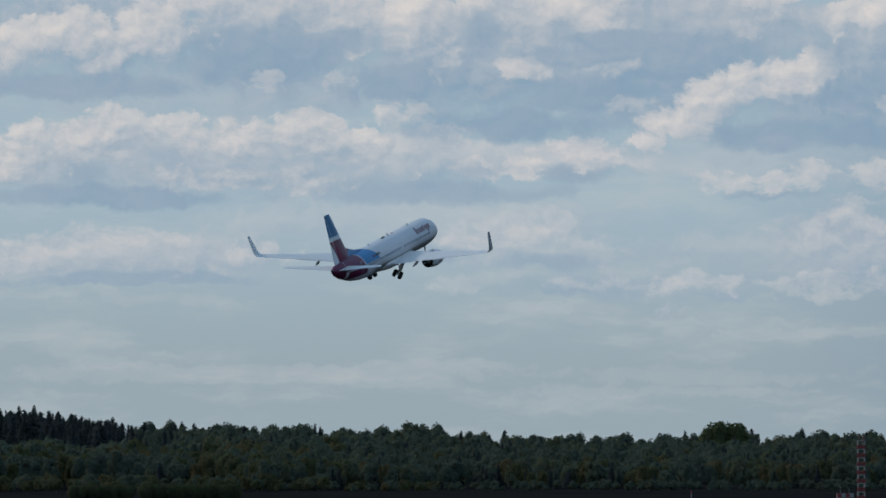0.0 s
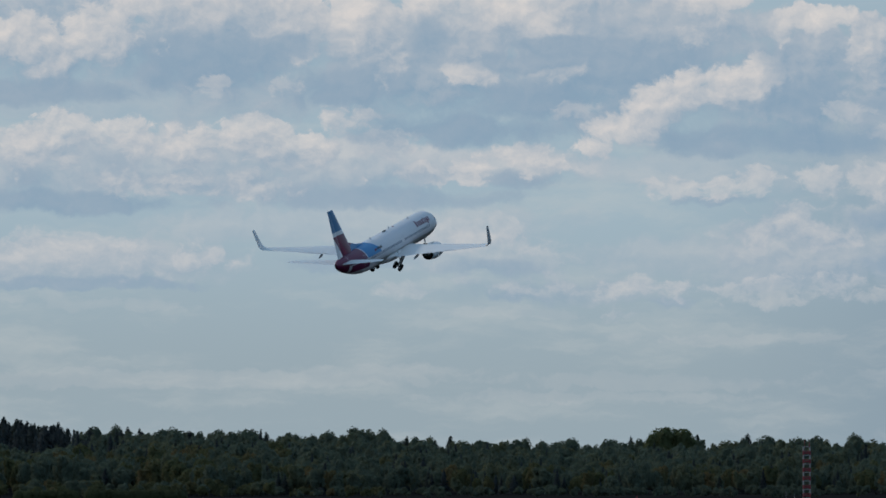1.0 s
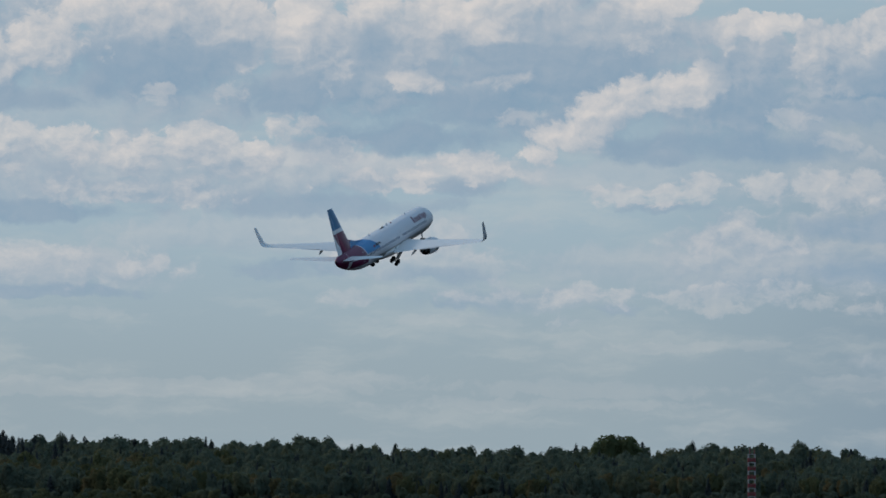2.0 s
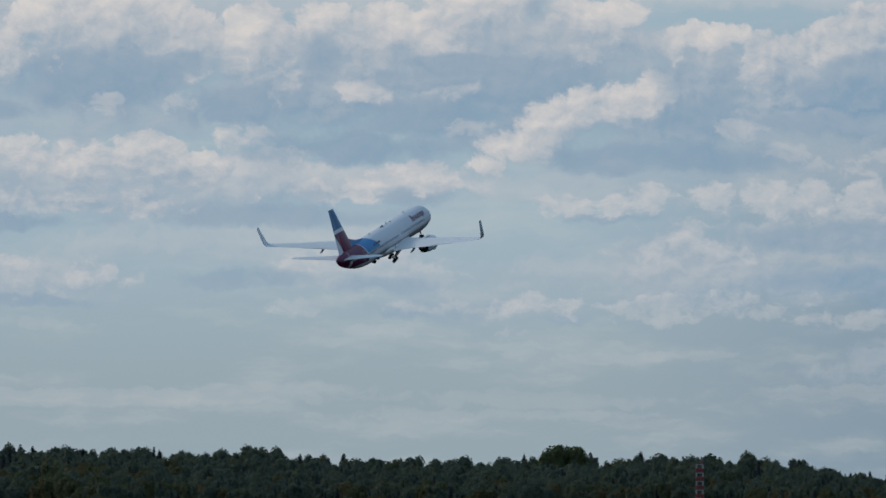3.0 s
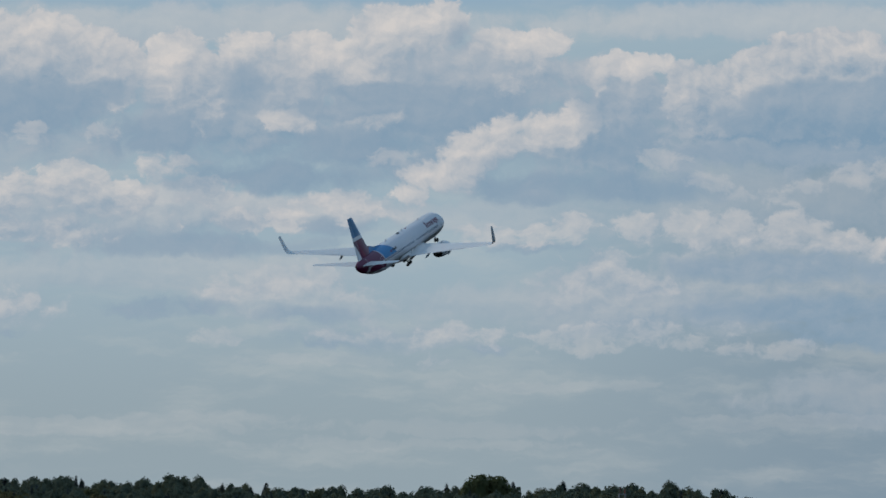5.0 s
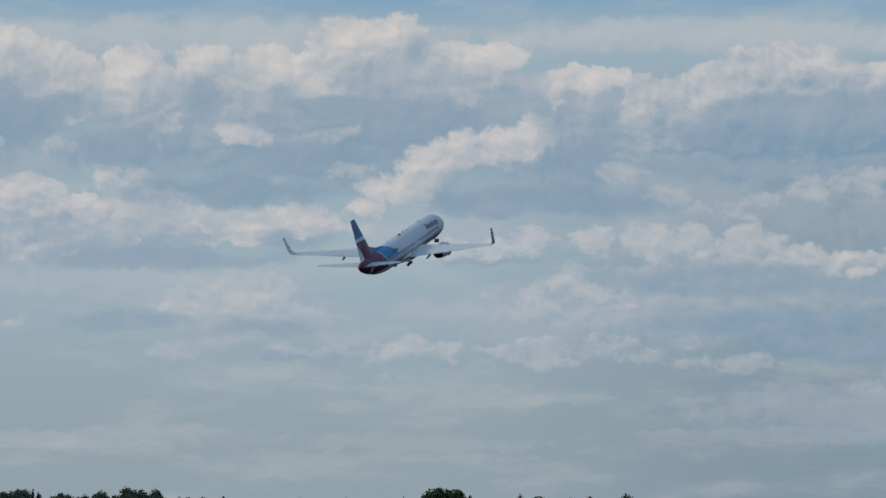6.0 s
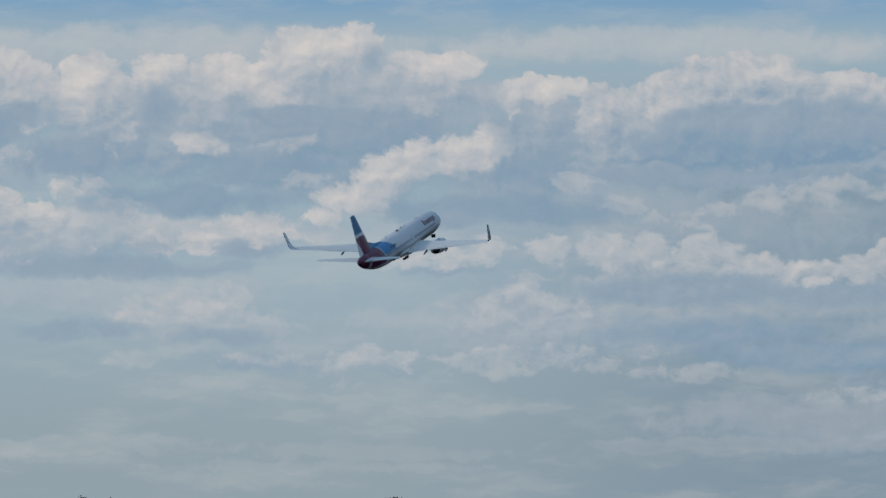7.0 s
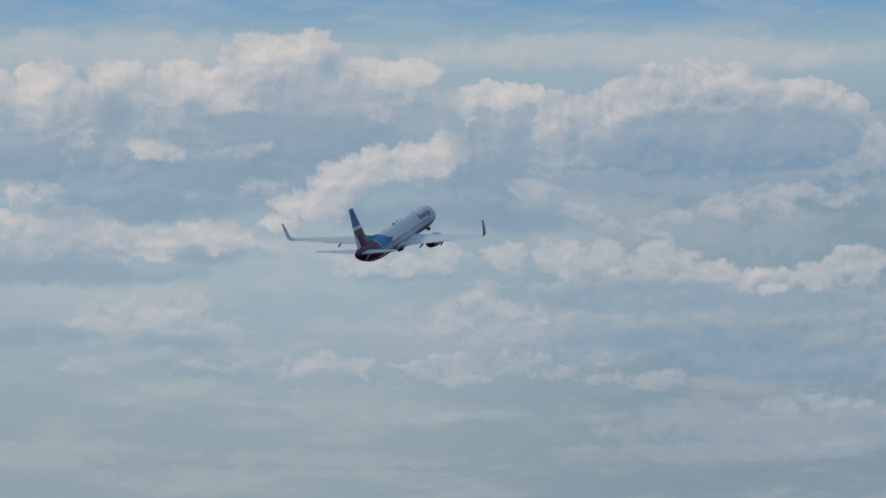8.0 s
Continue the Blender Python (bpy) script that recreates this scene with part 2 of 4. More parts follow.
def place(n):
    return n.add("ShaderNodeTexCoord").outputs["Object"]


def foliage(name, dark, light, warm, stand=0.035):
    """Leaves: each clump its own tone, whole stands greener or yellower."""
    def build(n):
        here = n.add("ShaderNodeNewGeometry")
        each = here.outputs["Random Per Island"]
        tone = n.noise(here.outputs["Position"], stand, 2.0)
        tree = n.noise(here.outputs["Position"], .11, 1.0)
        c = n.mixc(each, dark, light)
        return n.mixc(n.math("MULTIPLY", n.ramp(tone, .48, .66), n.ramp(tree, .38, .6, .25, 1.0)), c, warm)
    m = material(name, build, .85, gloss=.08)
    n = Nodes(m.node_tree, keep=True)   # leaves let part of the light through
    bsdf = next(k for k in n.tree.nodes if k.type == "BSDF_PRINCIPLED")
    out = next(k for k in n.tree.nodes if k.type == "OUTPUT_MATERIAL")
    through_leaf, blend = n.add("ShaderNodeBsdfTranslucent"), n.add("ShaderNodeMixShader")
    n.put(through_leaf.inputs[0], bsdf.inputs["Base Color"].links[0].from_socket)
    blend.inputs[0].default_value = .4
    n.put(blend.inputs[1], bsdf.outputs[0])
    n.put(blend.inputs[2], through_leaf.outputs[0])
    n.put(out.inputs[0], blend.outputs[0])
    return m


LEAF = foliage("leaves", (.086, .108, .080), (.104, .126, .086), (.122, .126, .070))
LEAF_HEDGE = foliage("hedge leaves", (.048, .060, .030), (.078, .084, .038), (.095, .090, .038))
LEAF_OAK = foliage("oak leaves", (.066, .086, .044), (.098, .118, .054), (.105, .112, .050))
LEAF_WARM = foliage("autumn leaves", (.080, .090, .045), (.115, .115, .052), (.145, .108, .052))
NEEDLE = foliage("needles", (.050, .060, .064), (.062, .074, .072), (.060, .072, .054))
BARK = material("bark", lambda n: [n.mixc(n.noise(place(n), 3.0, 4.0), (.05, .04, .03), (.12, .10, .08)), n.noise(place(n), 9.0, 4.0)], .9)


def turf(n):
    p = place(n)
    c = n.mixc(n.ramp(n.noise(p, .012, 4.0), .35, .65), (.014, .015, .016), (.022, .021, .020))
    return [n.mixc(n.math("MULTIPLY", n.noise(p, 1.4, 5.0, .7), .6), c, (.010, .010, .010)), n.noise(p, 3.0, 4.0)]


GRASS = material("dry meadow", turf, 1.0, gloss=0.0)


# ---- mesh helpers ----
def mesh_object(name, verts, faces, mats, parent=None, label="", smooth=False, index=None):
    me = bpy.data.meshes.new(name)
    me.from_pydata([tuple(v) for v in verts], [], [tuple(f) for f in faces])
    for m in mats if isinstance(mats, (list, tuple)) else [mats]:
        me.materials.append(m)
    if smooth:
        me.shade_smooth()
    if index is not None:
        me.polygons.foreach_set("material_index", index)
    ob = new(name, me)
    ob.parent = parent
    return tagged(ob, label)


def part(name, bm, mat, parent=None, label="", smooth=True):
    """Links a bmesh as one mesh object under a thing or a part."""
    bmesh.ops.recalc_face_normals(bm, faces=bm.faces)
    me = bpy.data.meshes.new(name)
    bm.to_mesh(me)
    bm.free()
    for m in mat if isinstance(mat, (list, tuple)) else [mat]:
        me.materials.append(m)
    if smooth:
        me.shade_smooth()
        me.set_sharp_from_angle(angle=radians(40))
    ob = new(name, me)
    ob.parent = parent
    return tagged(ob, label)


def loft(rings, close=True):
    """A bmesh through rings of equal length, capped at both ends."""
    bm = bmesh.new()
    rows = [[bm.verts.new(p) for p in ring] for ring in rings]
    for a, b in zip(rows, rows[1:]):
        for i in range(len(a) if close else len(a) - 1):
            j = (i + 1) % len(a)
            bm.faces.new((a[i], a[j], b[j], b[i]))
    if close:
        bm.faces.new(rows[0])
        bm.faces.new(list(reversed(rows[-1])))
    return bm


def rod(bm, a, b, ra, rb=None, seg=10):
    """A tapered round bar from a to b, added to bm."""
    a, b = Vector(a), Vector(b)
    turn = (b - a).to_track_quat("Z", "Y").to_matrix()
    rb = ra if rb is None else rb
    rows = []
    for c, r in ((a, ra), (b, rb)):
        rows.append([bm.verts.new(c + turn @ Vector((r * math.cos(k * math.tau / seg), r * math.sin(k * math.tau / seg), 0))) for k in range(seg)])
    for i in range(seg):
        j = (i + 1) % seg
        bm.faces.new((rows[0][i], rows[0][j], rows[1][j], rows[1][i]))
    bm.faces.new(rows[0])
    bm.faces.new(list(reversed(rows[1])))
    return bm


def box(bm, x0, x1, y0, y1, z0, z1):
    m = Matrix.Translation(((x0 + x1) / 2, (y0 + y1) / 2, (z0 + z1) / 2)) @ Matrix.Diagonal((x1 - x0, y1 - y0, z1 - z0, 1))
    bmesh.ops.create_cube(bm, size=1, matrix=m)
    return bm


def spun(profile, axis="y", seg=32, centre=(0, 0, 0)):
    """A solid of revolution about the y axis (or x) from (along, radius) pairs."""
    rings = []
    for along, r in profile:
        ring = []
        for k in range(seg):
            c, s = r * math.cos(k * math.tau / seg), r * math.sin(k * math.tau / seg)
            off = (c, along, s) if axis == "y" else (along, c, s)
            ring.append(tuple(o + d for o, d in zip(centre, off)))
        rings.append(ring)
    return loft(rings)


# ---- ground ----
def spot(azimuth, distance, z=0.0):
    a = radians(azimuth)
    return Vector((distance * math.sin(a), distance * math.cos(a), z))


def ground_height(x, y):
    """Level airfield; a low knoll carries the conifers on the left, the wood's floor swells a little."""
    d, a = math.hypot(x, y), math.degrees(math.atan2(x, y))
    knoll = 9.0 * math.exp(-((a + 6.2) / 2.3) ** 2) * math.exp(-((d - 1720) / 260) ** 2)
    return knoll + 0.5 * math.sin(x * .011) * math.sin(y * .007) * min(1, max(0, (d - 900) / 300))


def build_ground():
    rng = np.random.default_rng(3)
    radii = [.02, 3, 10, 30, 80, 160, 260, 380, 500, 600, 680, 740, 800, 850, 900, 950, 1000, 1060, 1120, 1200, 1280, 1360, 1440, 1520, 1600, 1680, 1760, 1850, 1950, 2200, 2700, 3500, 4700]
    angles = sorted(set([*range(-180, 181, 6), *[k * .5 for k in range(-24, 37)]]))[:-1]
    verts, faces = [], []
    for r in radii:
        for a in angles:
            p = spot(a, r)
            verts.append((p.x, p.y, ground_height(p.x, p.y) + (rng.uniform(-.05, .05) if r > 150 else 0)))
    k = len(angles)
    faces.append(tuple(range(k)))
    for i in range(len(radii) - 1):
        for j in range(k):
            faces.append((i * k + j, i * k + (j + 1) % k, (i + 1) * k + (j + 1) % k, (i + 1) * k + j))
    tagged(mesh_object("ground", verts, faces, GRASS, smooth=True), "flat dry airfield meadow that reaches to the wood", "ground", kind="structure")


build_ground()


# ---- trees ----
def clumps(rng, centres, radii, count, size, low=-.35):
    """Leaf clumps (one triangle each, tilted) over a crown of several rounded masses."""
    centres, radii = np.array(centres), np.array(radii)
    share = radii[:, 0] * radii[:, 2]
    which = rng.choice(len(centres), count, p=share / share.sum())
    d = rng.normal(size=(count, 3))
    d /= np.linalg.norm(d, axis=1)[:, None]
    d[:, 2] = np.where(d[:, 2] < low, -d[:, 2], d[:, 2])
    c = centres[which] + d * radii[which] * rng.uniform(.78, 1.06, (count, 1))
    tilt = d + rng.normal(size=(count, 3)) * np.where(rng.random((count, 1)) < .6, .13, .6)
    tilt /= np.linalg.norm(tilt, axis=1)[:, None]
    side = np.cross(tilt, rng.normal(size=(count, 3)))
    side /= np.linalg.norm(side, axis=1)[:, None]
    up = np.cross(tilt, side)
    s = size * rng.uniform(.6, 1.5, (count, 1))
    a = rng.uniform(.6, 1.0, (count, 1))
    tri = np.stack([c + side * s * a, c + up * s * .8 - side * s * .5, c - up * s * a - side * s * .45], 1)
    return tri.reshape(-1, 3)


def blob(centres, radii, shrink=.84):
    """The dense inside of a crown: low solids that let no sky through."""
    v, f = [], []
    for c, r in zip(centres, radii):
        k = len(v)
        for lat in (-60, 0, 55):
            for lon in range(0, 360, 60):
                q = (math.cos(radians(lat)) * math.cos(radians(lon)), math.cos(radians(lat)) * math.sin(radians(lon)), math.sin(radians(lat)))
                v.append([c[i] + q[i] * r[i] * shrink for i in range(3)])
        v.append([c[0], c[1], c[2] + r[2] * shrink])
        for ring in range(2):
            for i in range(6):
                j = (i + 1) % 6
                f.append((k + ring * 6 + i, k + ring * 6 + j, k + ring * 6 + 6 + j))
                f.append((k + ring * 6 + i, k + ring * 6 + 6 + j, k + ring * 6 + 6 + i))
        for i in range(6):
            f.append((k + 12 + i, k + 12 + (i + 1) % 6, k + 18))
    return np.array(v), np.array(f)


def broadleaf(rng, count, size, width=.36, masses=9, floor=0.0):
    """A crown of unit height from 0 to 1 (trunk below .2) as vertices and triangles."""
    cs, rs = [(0, 0, .55)], [(width * .72, width * .72, .36)]
    for i in range(masses):
        a, z = rng.uniform(0, math.tau), rng.uniform(.34, .84)
        out = width * (1 - abs(z - .5) * 1.1) * rng.uniform(.45, .85)
        r = rng.uniform(.12, .2)
        cs.append((out * math.cos(a), out * math.sin(a), z))
        rs.append((r * .85, r * .85, r * rng.uniform(.9, 1.35)))
    top = max(c[2] + r[2] for c, r in zip(cs, rs))
    cs = [(c[0], c[1], c[2] / top) for c in cs]
    v1, f1 = blob(cs, rs)
    v2 = clumps(rng, cs, rs, count, size).reshape(-1, 3, 3)
    v2 = v2[v2[:, :, 2].mean(1) > floor].reshape(-1, 3)
    f2 = np.arange(len(v2)).reshape(-1, 3) + len(v1)
    return np.vstack([v1, v2]), np.vstack([f1, f2])


def conifer(rng, count, size, width=.17):
    """A spire of unit height with drooping, ragged tiers."""
    n = count
    z = 1 - rng.uniform(0, 1, n) ** .62 * .86
    tier = np.abs(np.sin(z * 31)) * .35 + .65
    r = width * (1 - z) ** .8 * 1.1 * tier * rng.uniform(.55, 1.15, n) + .006
    a = rng.uniform(0, math.tau, n)
    c = np.stack([r * np.cos(a), r * np.sin(a), z], 1)
    outw = np.stack([np.cos(a), np.sin(a), np.full(n, -.35)], 1)
    side = np.stack([-np.sin(a), np.cos(a), rng.normal(0, .25, n)], 1)
    s = (size * rng.uniform(.6, 1.4, n) * (.35 + 1 - z))[:, None]
    tri = np.stack([c + outw * s * .9, c - outw * s * .5 + side * s * .55, c - outw * s * .4 - side * s * .55 + [0, 0, .01]], 1).reshape(-1, 3)
    v = [[.72 * width * (1 - h) ** .85 * math.cos(k), .72 * width * (1 - h) ** .85 * math.sin(k), h] for h in (.1, .45, .8, .97) for k in np.arange(6) * math.tau / 6]
    f = [(i * 6 + k, i * 6 + (k + 1) % 6, i * 6 + 6 + (k + j) % 6) if j else (i * 6 + k, i * 6 + 6 + (k + 1) % 6, i * 6 + 6 + k) for i in range(3) for k in range(6) for j in (0, 1)]
    return np.vstack([np.array(v), tri]), np.vstack([np.array(f), np.arange(len(tri)).reshape(-1, 3) + len(v)])


def trunk_mesh(name, top, r, seed):
    rng = random.Random(seed)
    bm = bmesh.new()
    lean = Vector((rng.uniform(-.02, .02), rng.uniform(-.02, .02), 0))
    rod(bm, (0, 0, -.02), Vector((0, 0, top * .5)) + lean, r * 1.3, r, 8)
    rod(bm, Vector((0, 0, top * .5)) + lean, Vector((0, 0, top)) + lean * 2, r, r * .35, 8)
    for i in range(5):
        a, z = rng.uniform(0, math.tau), rng.uniform(.3, .65) * top / .8
        rod(bm, (lean.x, lean.y, z), (.2 * math.cos(a), .2 * math.sin(a), z + rng.uniform(.08, .2)), r * .45, r * .15, 6)
    me = bpy.data.meshes.new(name)
    bm.to_mesh(me)
    bm.free()
    me.materials.append(BARK)
    return me


def crown_mesh(name, vf, mat):
    me = bpy.data.meshes.new(name)
    v, f = vf
    me.vertices.add(len(v))
    me.vertices.foreach_set("co", v.astype(np.float32).ravel())
    me.loops.add(len(f) * 3)
    me.loops.foreach_set("vertex_index", f.astype(np.int32).ravel())
    me.polygons.add(len(f))
    me.polygons.foreach_set("loop_start", np.arange(len(f), dtype=np.int32) * 3)
    me.update(calc_edges=True)
    me.materials.append(mat)
    return me


RNG = np.random.default_rng(11)
BROAD = [(crown_mesh("crown", broadleaf(RNG, 2600, .026, w, m), LEAF), trunk_mesh("trunk", .8, .022, i)) for i, (w, m) in enumerate(((.36, 9), (.42, 12), (.3, 8), (.45, 14), (.38, 10)))]
WARM = [(crown_mesh("crown", broadleaf(RNG, 2200, .03, w, m), LEAF_WARM), trunk_mesh("trunk", .8, .02, 20 + i)) for i, (w, m) in enumerate(((.4, 10), (.48, 12)))]
SPIRE = [(crown_mesh("crown", conifer(RNG, 1300, .06, w), NEEDLE), trunk_mesh("trunk", .9, .014, 40 + i)) for i, w in enumerate((.2, .24, .28, .18))]


def tree(kind, x, y, height, spread=1.0, label="", turn=0.0, group="trees of the wood"):
    crown, stem = kind
    t = new("tree")
    part_crown, part_trunk = new("crown", crown), new("trunk", stem)
    for p in (part_crown, part_trunk):
        p.parent = t
    t.matrix_world = pose(x, y, ground_height(x, y) - .1, 0, 0, turn) @ Matrix.Diagonal((height * spread, height * spread, height, 1))
    return tagged(t, label, "tree", group)


# the wood's skyline: azimuth in degrees, height of the tree tops over eye level in thousandths of the distance
RIDGE = [(-6.5, 13.6), (-4.5, 13.5), (-3.9, 13.0), (-3.4, 11.4), (-3.1, 10.2), (-2.3, 10.4), (-2.05, 9.5), (-1.8, 10.2), (-1.3, 10.0), (-.9, 9.7), (-.1, 9.8),
         (.1, 8.7), (.8, 8.5), (1.8, 8.2), (2.5, 8.4), (2.9, 8.6), (3.4, 8.4), (4.2, 9.1), (4.8, 8.7), (5.4, 7.4), (5.9, 5.8), (6.3, 5.0), (8.0, 4.4), (10, 4.2)]


def skyline(a):
    return float(np.interp(a, [r[0] for r in RIDGE], [r[1] for r in RIDGE]) + .25) / 1000


def canopy(a, d):
    """How high the trees stand at azimuth a and distance d: low at the wood's edge, full-grown at its back."""
    front, back = edge(a), 1640
    k = min(1, max(0, (d - front) / (back - front)))
    low = (.0040 if a < -1.2 else .0026) + .0008 * math.sin(a * 5.1) + .0005 * math.sin(a * 13)
    e = low + (skyline(a) - .0004 - low) * k ** .75
    if a < -2.7 and d < 1500:   # the broadleaf trees stay below the spruces on the hill
        e = min(e, .0072 + .0006 * math.sin(a * 9))
    return EYE + d * e


def edge(a):
    return 1190 + 40 * math.sin(a * 1.7 + 1) + 25 * math.sin(a * 4.3)


def build_wood():
    rng = random.Random(5)
    protos = {"leaf": [broadleaf(RNG, 760, .049, w, m) for w, m in ((.36, 8), (.42, 9), (.3, 7), (.46, 10), (.4, 8), (.38, 11))],
              "warm": [broadleaf(RNG, 760, .049, w, m) for w, m in ((.4, 8), (.46, 9), (.36, 7))],
              "leaf_tops": [broadleaf(RNG, 860, .042, w, m, .5) for w, m in ((.36, 8), (.42, 9), (.3, 7), (.46, 10), (.4, 8), (.38, 11))],
              "warm_tops": [broadleaf(RNG, 860, .042, w, m, .5) for w, m in ((.4, 8), (.46, 9), (.36, 7))],
              "needle": [conifer(RNG, 620, .075, w) for w in (.15, .2, .25, .3)]}
    bulk = {k: ([], [], [0]) for k in ("leaf", "warm", "needle")}
    named = 0

    def lay(kind, x, y, h, spread, inside=False):
        v, f = rng.choice(protos[kind + "_tops" if inside and kind != "needle" else kind])   # trees inside the wood show their tops alone
        a = rng.uniform(0, math.tau)
        c, s = math.cos(a), math.sin(a)
        w = h * spread
        m = np.array([[c * w, -s * w, 0], [s * w, c * w, 0], [0, 0, h]])
        vs, fs, n = bulk[kind]
        vs.append(v @ m.T + np.array([x, y, ground_height(x, y) - .2]))
        fs.append(f + n[0])
        n[0] += len(v)

    d = 1130.0
    while d < 1680:
        step = 5.0 + (d - 1130) * .004
        a = -6.4
        while a < 9.6:
            a += math.degrees(step / d) * rng.uniform(.75, 1.35)
            dd = d + rng.uniform(-4, 4)
            if dd < edge(a) or a > 6.35 + .25 * math.sin(dd):
                continue
            p = spot(a, dd)
            h = (canopy(a, dd) - ground_height(p.x, p.y)) * rng.uniform(.80, 1.02)
            left = a < -2.95 + rng.uniform(-.25, .25) and dd > 1500
            grove = .5 + .5 * math.sin(a * 4.1 + dd * .013) * math.sin(a * 1.7 - dd * .021)   # spruces and pines stand in groups
            spiky = left or rng.random() < .06 + .34 * grove * (a > -1.6 or dd > 1400)
            warm = not spiky and rng.random() < (.42 if a < -1.4 and dd < 1420 else .38 if dd < edge(a) + 55 else .06 if dd < 1400 else .02)
            kind = "needle" if spiky else "warm" if warm else "leaf"
            last = dd > 1640
            if last and -4.9 < a < 6.4 and named < 230:
                named += 1
                if kind == "needle":
                    tree(rng.choice(SPIRE), p.x, p.y, h * rng.uniform(.98, 1.06), rng.uniform(.9, 1.25), "dark spruce on the skyline of the wood", rng.uniform(0, 360))
                else:
                    tree(rng.choice(BROAD), p.x, p.y, h * rng.uniform(.98, 1.07), rng.uniform(.6, .95), "dark green broadleaf tree on the skyline of the wood", rng.uniform(0, 360))
            else:
                lay(kind, p.x, p.y, h * rng.choice((.9, .95, 1.0, 1.02)), rng.uniform(.55, .95) * (1.15 if h < 8 else 1), dd > edge(a) + 45)
        d += step * 1.75
    for i in range(190):   # the spruces on the hill stand close
        a, dd = rng.uniform(-6.4, -3.0), rng.uniform(1540, 1690)
        p = spot(a, dd)
        lay("needle", p.x, p.y, (EYE + dd * (skyline(a) - .0006) - ground_height(p.x, p.y)) * rng.uniform(.78, .97), rng.uniform(.9, 1.3))
    # low scrub between the meadow and the wood
    for i in range(420):
        a, dd = rng.uniform(-6.2, 6.5), rng.uniform(1020, 1170)
        p = spot(a, dd)
        lay("warm" if a < 0 and rng.random() < .5 else "leaf", p.x, p.y, rng.uniform(1.2, 2.6) * (1 + .5 * (a < -1.2)), 1.25)
    # a farther, lower wood beyond the right-hand end
    for i in range(260):
        a, dd = rng.uniform(5.9, 9.8), rng.uniform(2300, 2480)
        p = spot(a, dd)
        lay("leaf", p.x, p.y, (EYE + dd * (.0049 + .0004 * math.sin(a * 6))) * rng.uniform(.85, 1.03), .9)
    for kind, name, mat, label in (("leaf", "woodland", LEAF, "dense dark green mixed wood behind the airfield"), ("warm", "yellowing_woodland", LEAF_WARM, "yellowing broadleaf trees and scrub of the wood"), ("needle", "conifer_woodland", NEEDLE, "dark stand of spruces on the low hill")):
        vs, fs, n = bulk[kind]
        tagged(new(name, crown_mesh(name, (np.vstack(vs), np.vstack(fs)), mat)), label, "trees", kind="stuff")


build_wood()


def build_oak():
    """The big round crown that stands out of the skyline: two domes close together."""
    rng = np.random.default_rng(8)
    cs = [(-.17, 0, .62), (.19, .02, .6), (0, .02, .6), (-.34, 0, .46), (.38, 0, .44), (-.1, -.15, .72), (.2, -.1, .74), (.33, -.1, .62), (-.33, -.1, .64)]
    rs = [(.28, .24, .34), (.29, .24, .34), (.32, .26, .36), (.16, .2, .24), (.17, .2, .24), (.18, .18, .25), (.2, .18, .22), (.16, .16, .2), (.15, .16, .2)]
    v1, f1 = blob(cs, rs)
    v2 = clumps(rng, cs, rs, 3600, .030)
    crown = crown_mesh("crown", (np.vstack([v1, v2]), np.vstack([f1, np.arange(len(v2)).reshape(-1, 3) + len(v1)])), LEAF_OAK)
    p = spot(2.88, 1625)
    tree((crown, trunk_mesh("trunk", .7, .03, 77)), p.x, p.y, 19.9, .86, "large round oak that towers over the skyline", 0, "")


build_oak()


def hedge(a0, a1, d, height, seed):
    """A clipped hedge: a long rounded body of leaf clumps."""
    rng = np.random.default_rng(seed)
    x0, x1 = spot(a0, d).x, spot(a1, d).x
    n = max(3, int((x1 - x0) / .5))
    cs = [(x0 + (i + .5) * (x1 - x0) / n, rng.uniform(-.2, .2), height * .5) for i in range(n)]
    rs = [(.9, .9, height * rng.uniform(.48, .57)) for i in range(n)]
    v1, f1 = blob(cs, rs)
    v2 = clumps(rng, cs, rs, 220 * n, .08)
    ob = new("hedge", crown_mesh("hedge", (np.vstack([v1, v2]), np.vstack([f1, np.arange(len(v2)).reshape(-1, 3) + len(v1)])), LEAF_HEDGE))
    ob.location = (0, spot((a0 + a1) / 2, d).y, 0)
    tagged(ob, "low trimmed green hedge on the meadow", "hedge", "hedges along the field")


hedge(-3.80, -3.19, 620, 1.85, 1)
hedge(-3.08, -2.10, 620, 1.9, 2)


def bush(a, d, height, seed, warm=True):
    p = spot(a, d)
    t = tree((WARM if warm else BROAD)[seed % 2], p.x, p.y, height, 1.3, "yellowing bush in front of the wood", seed * 47, "bushes before the wood")
    t.name = "bush"
    t["category"] = "bush"


for i, (a, d, h) in enumerate(((-4.25, 930, 2.3), (-3.95, 940, 2.5), (-3.6, 960, 2.2), (-3.35, 950, 2.4), (-4.6, 900, 2.0), (-2.3, 990, 2.6), (-1.9, 1010, 2.3), (-1.5, 980, 2.2), (-.6, 1000, 1.9), (-3.0, 1010, 2.6), (-2.6, 1020, 2.2))):
    bush(a, d, h, i)


# ---- airfield masts ----
def paint(name, colour, rough=.35, vary=.12, scale=.8):
    dark = tuple(c * (1 - vary) for c in colour)
    return material(name, lambda n: n.mixc(n.noise(place(n), scale, 4.0, .6), dark, colour), rough)


RED = paint("signal red", (.24, .024, .028), .5, .3, 2.0)
SIGNAL_WHITE = paint("signal white", (.24, .235, .23), .5, .2, 2.0)


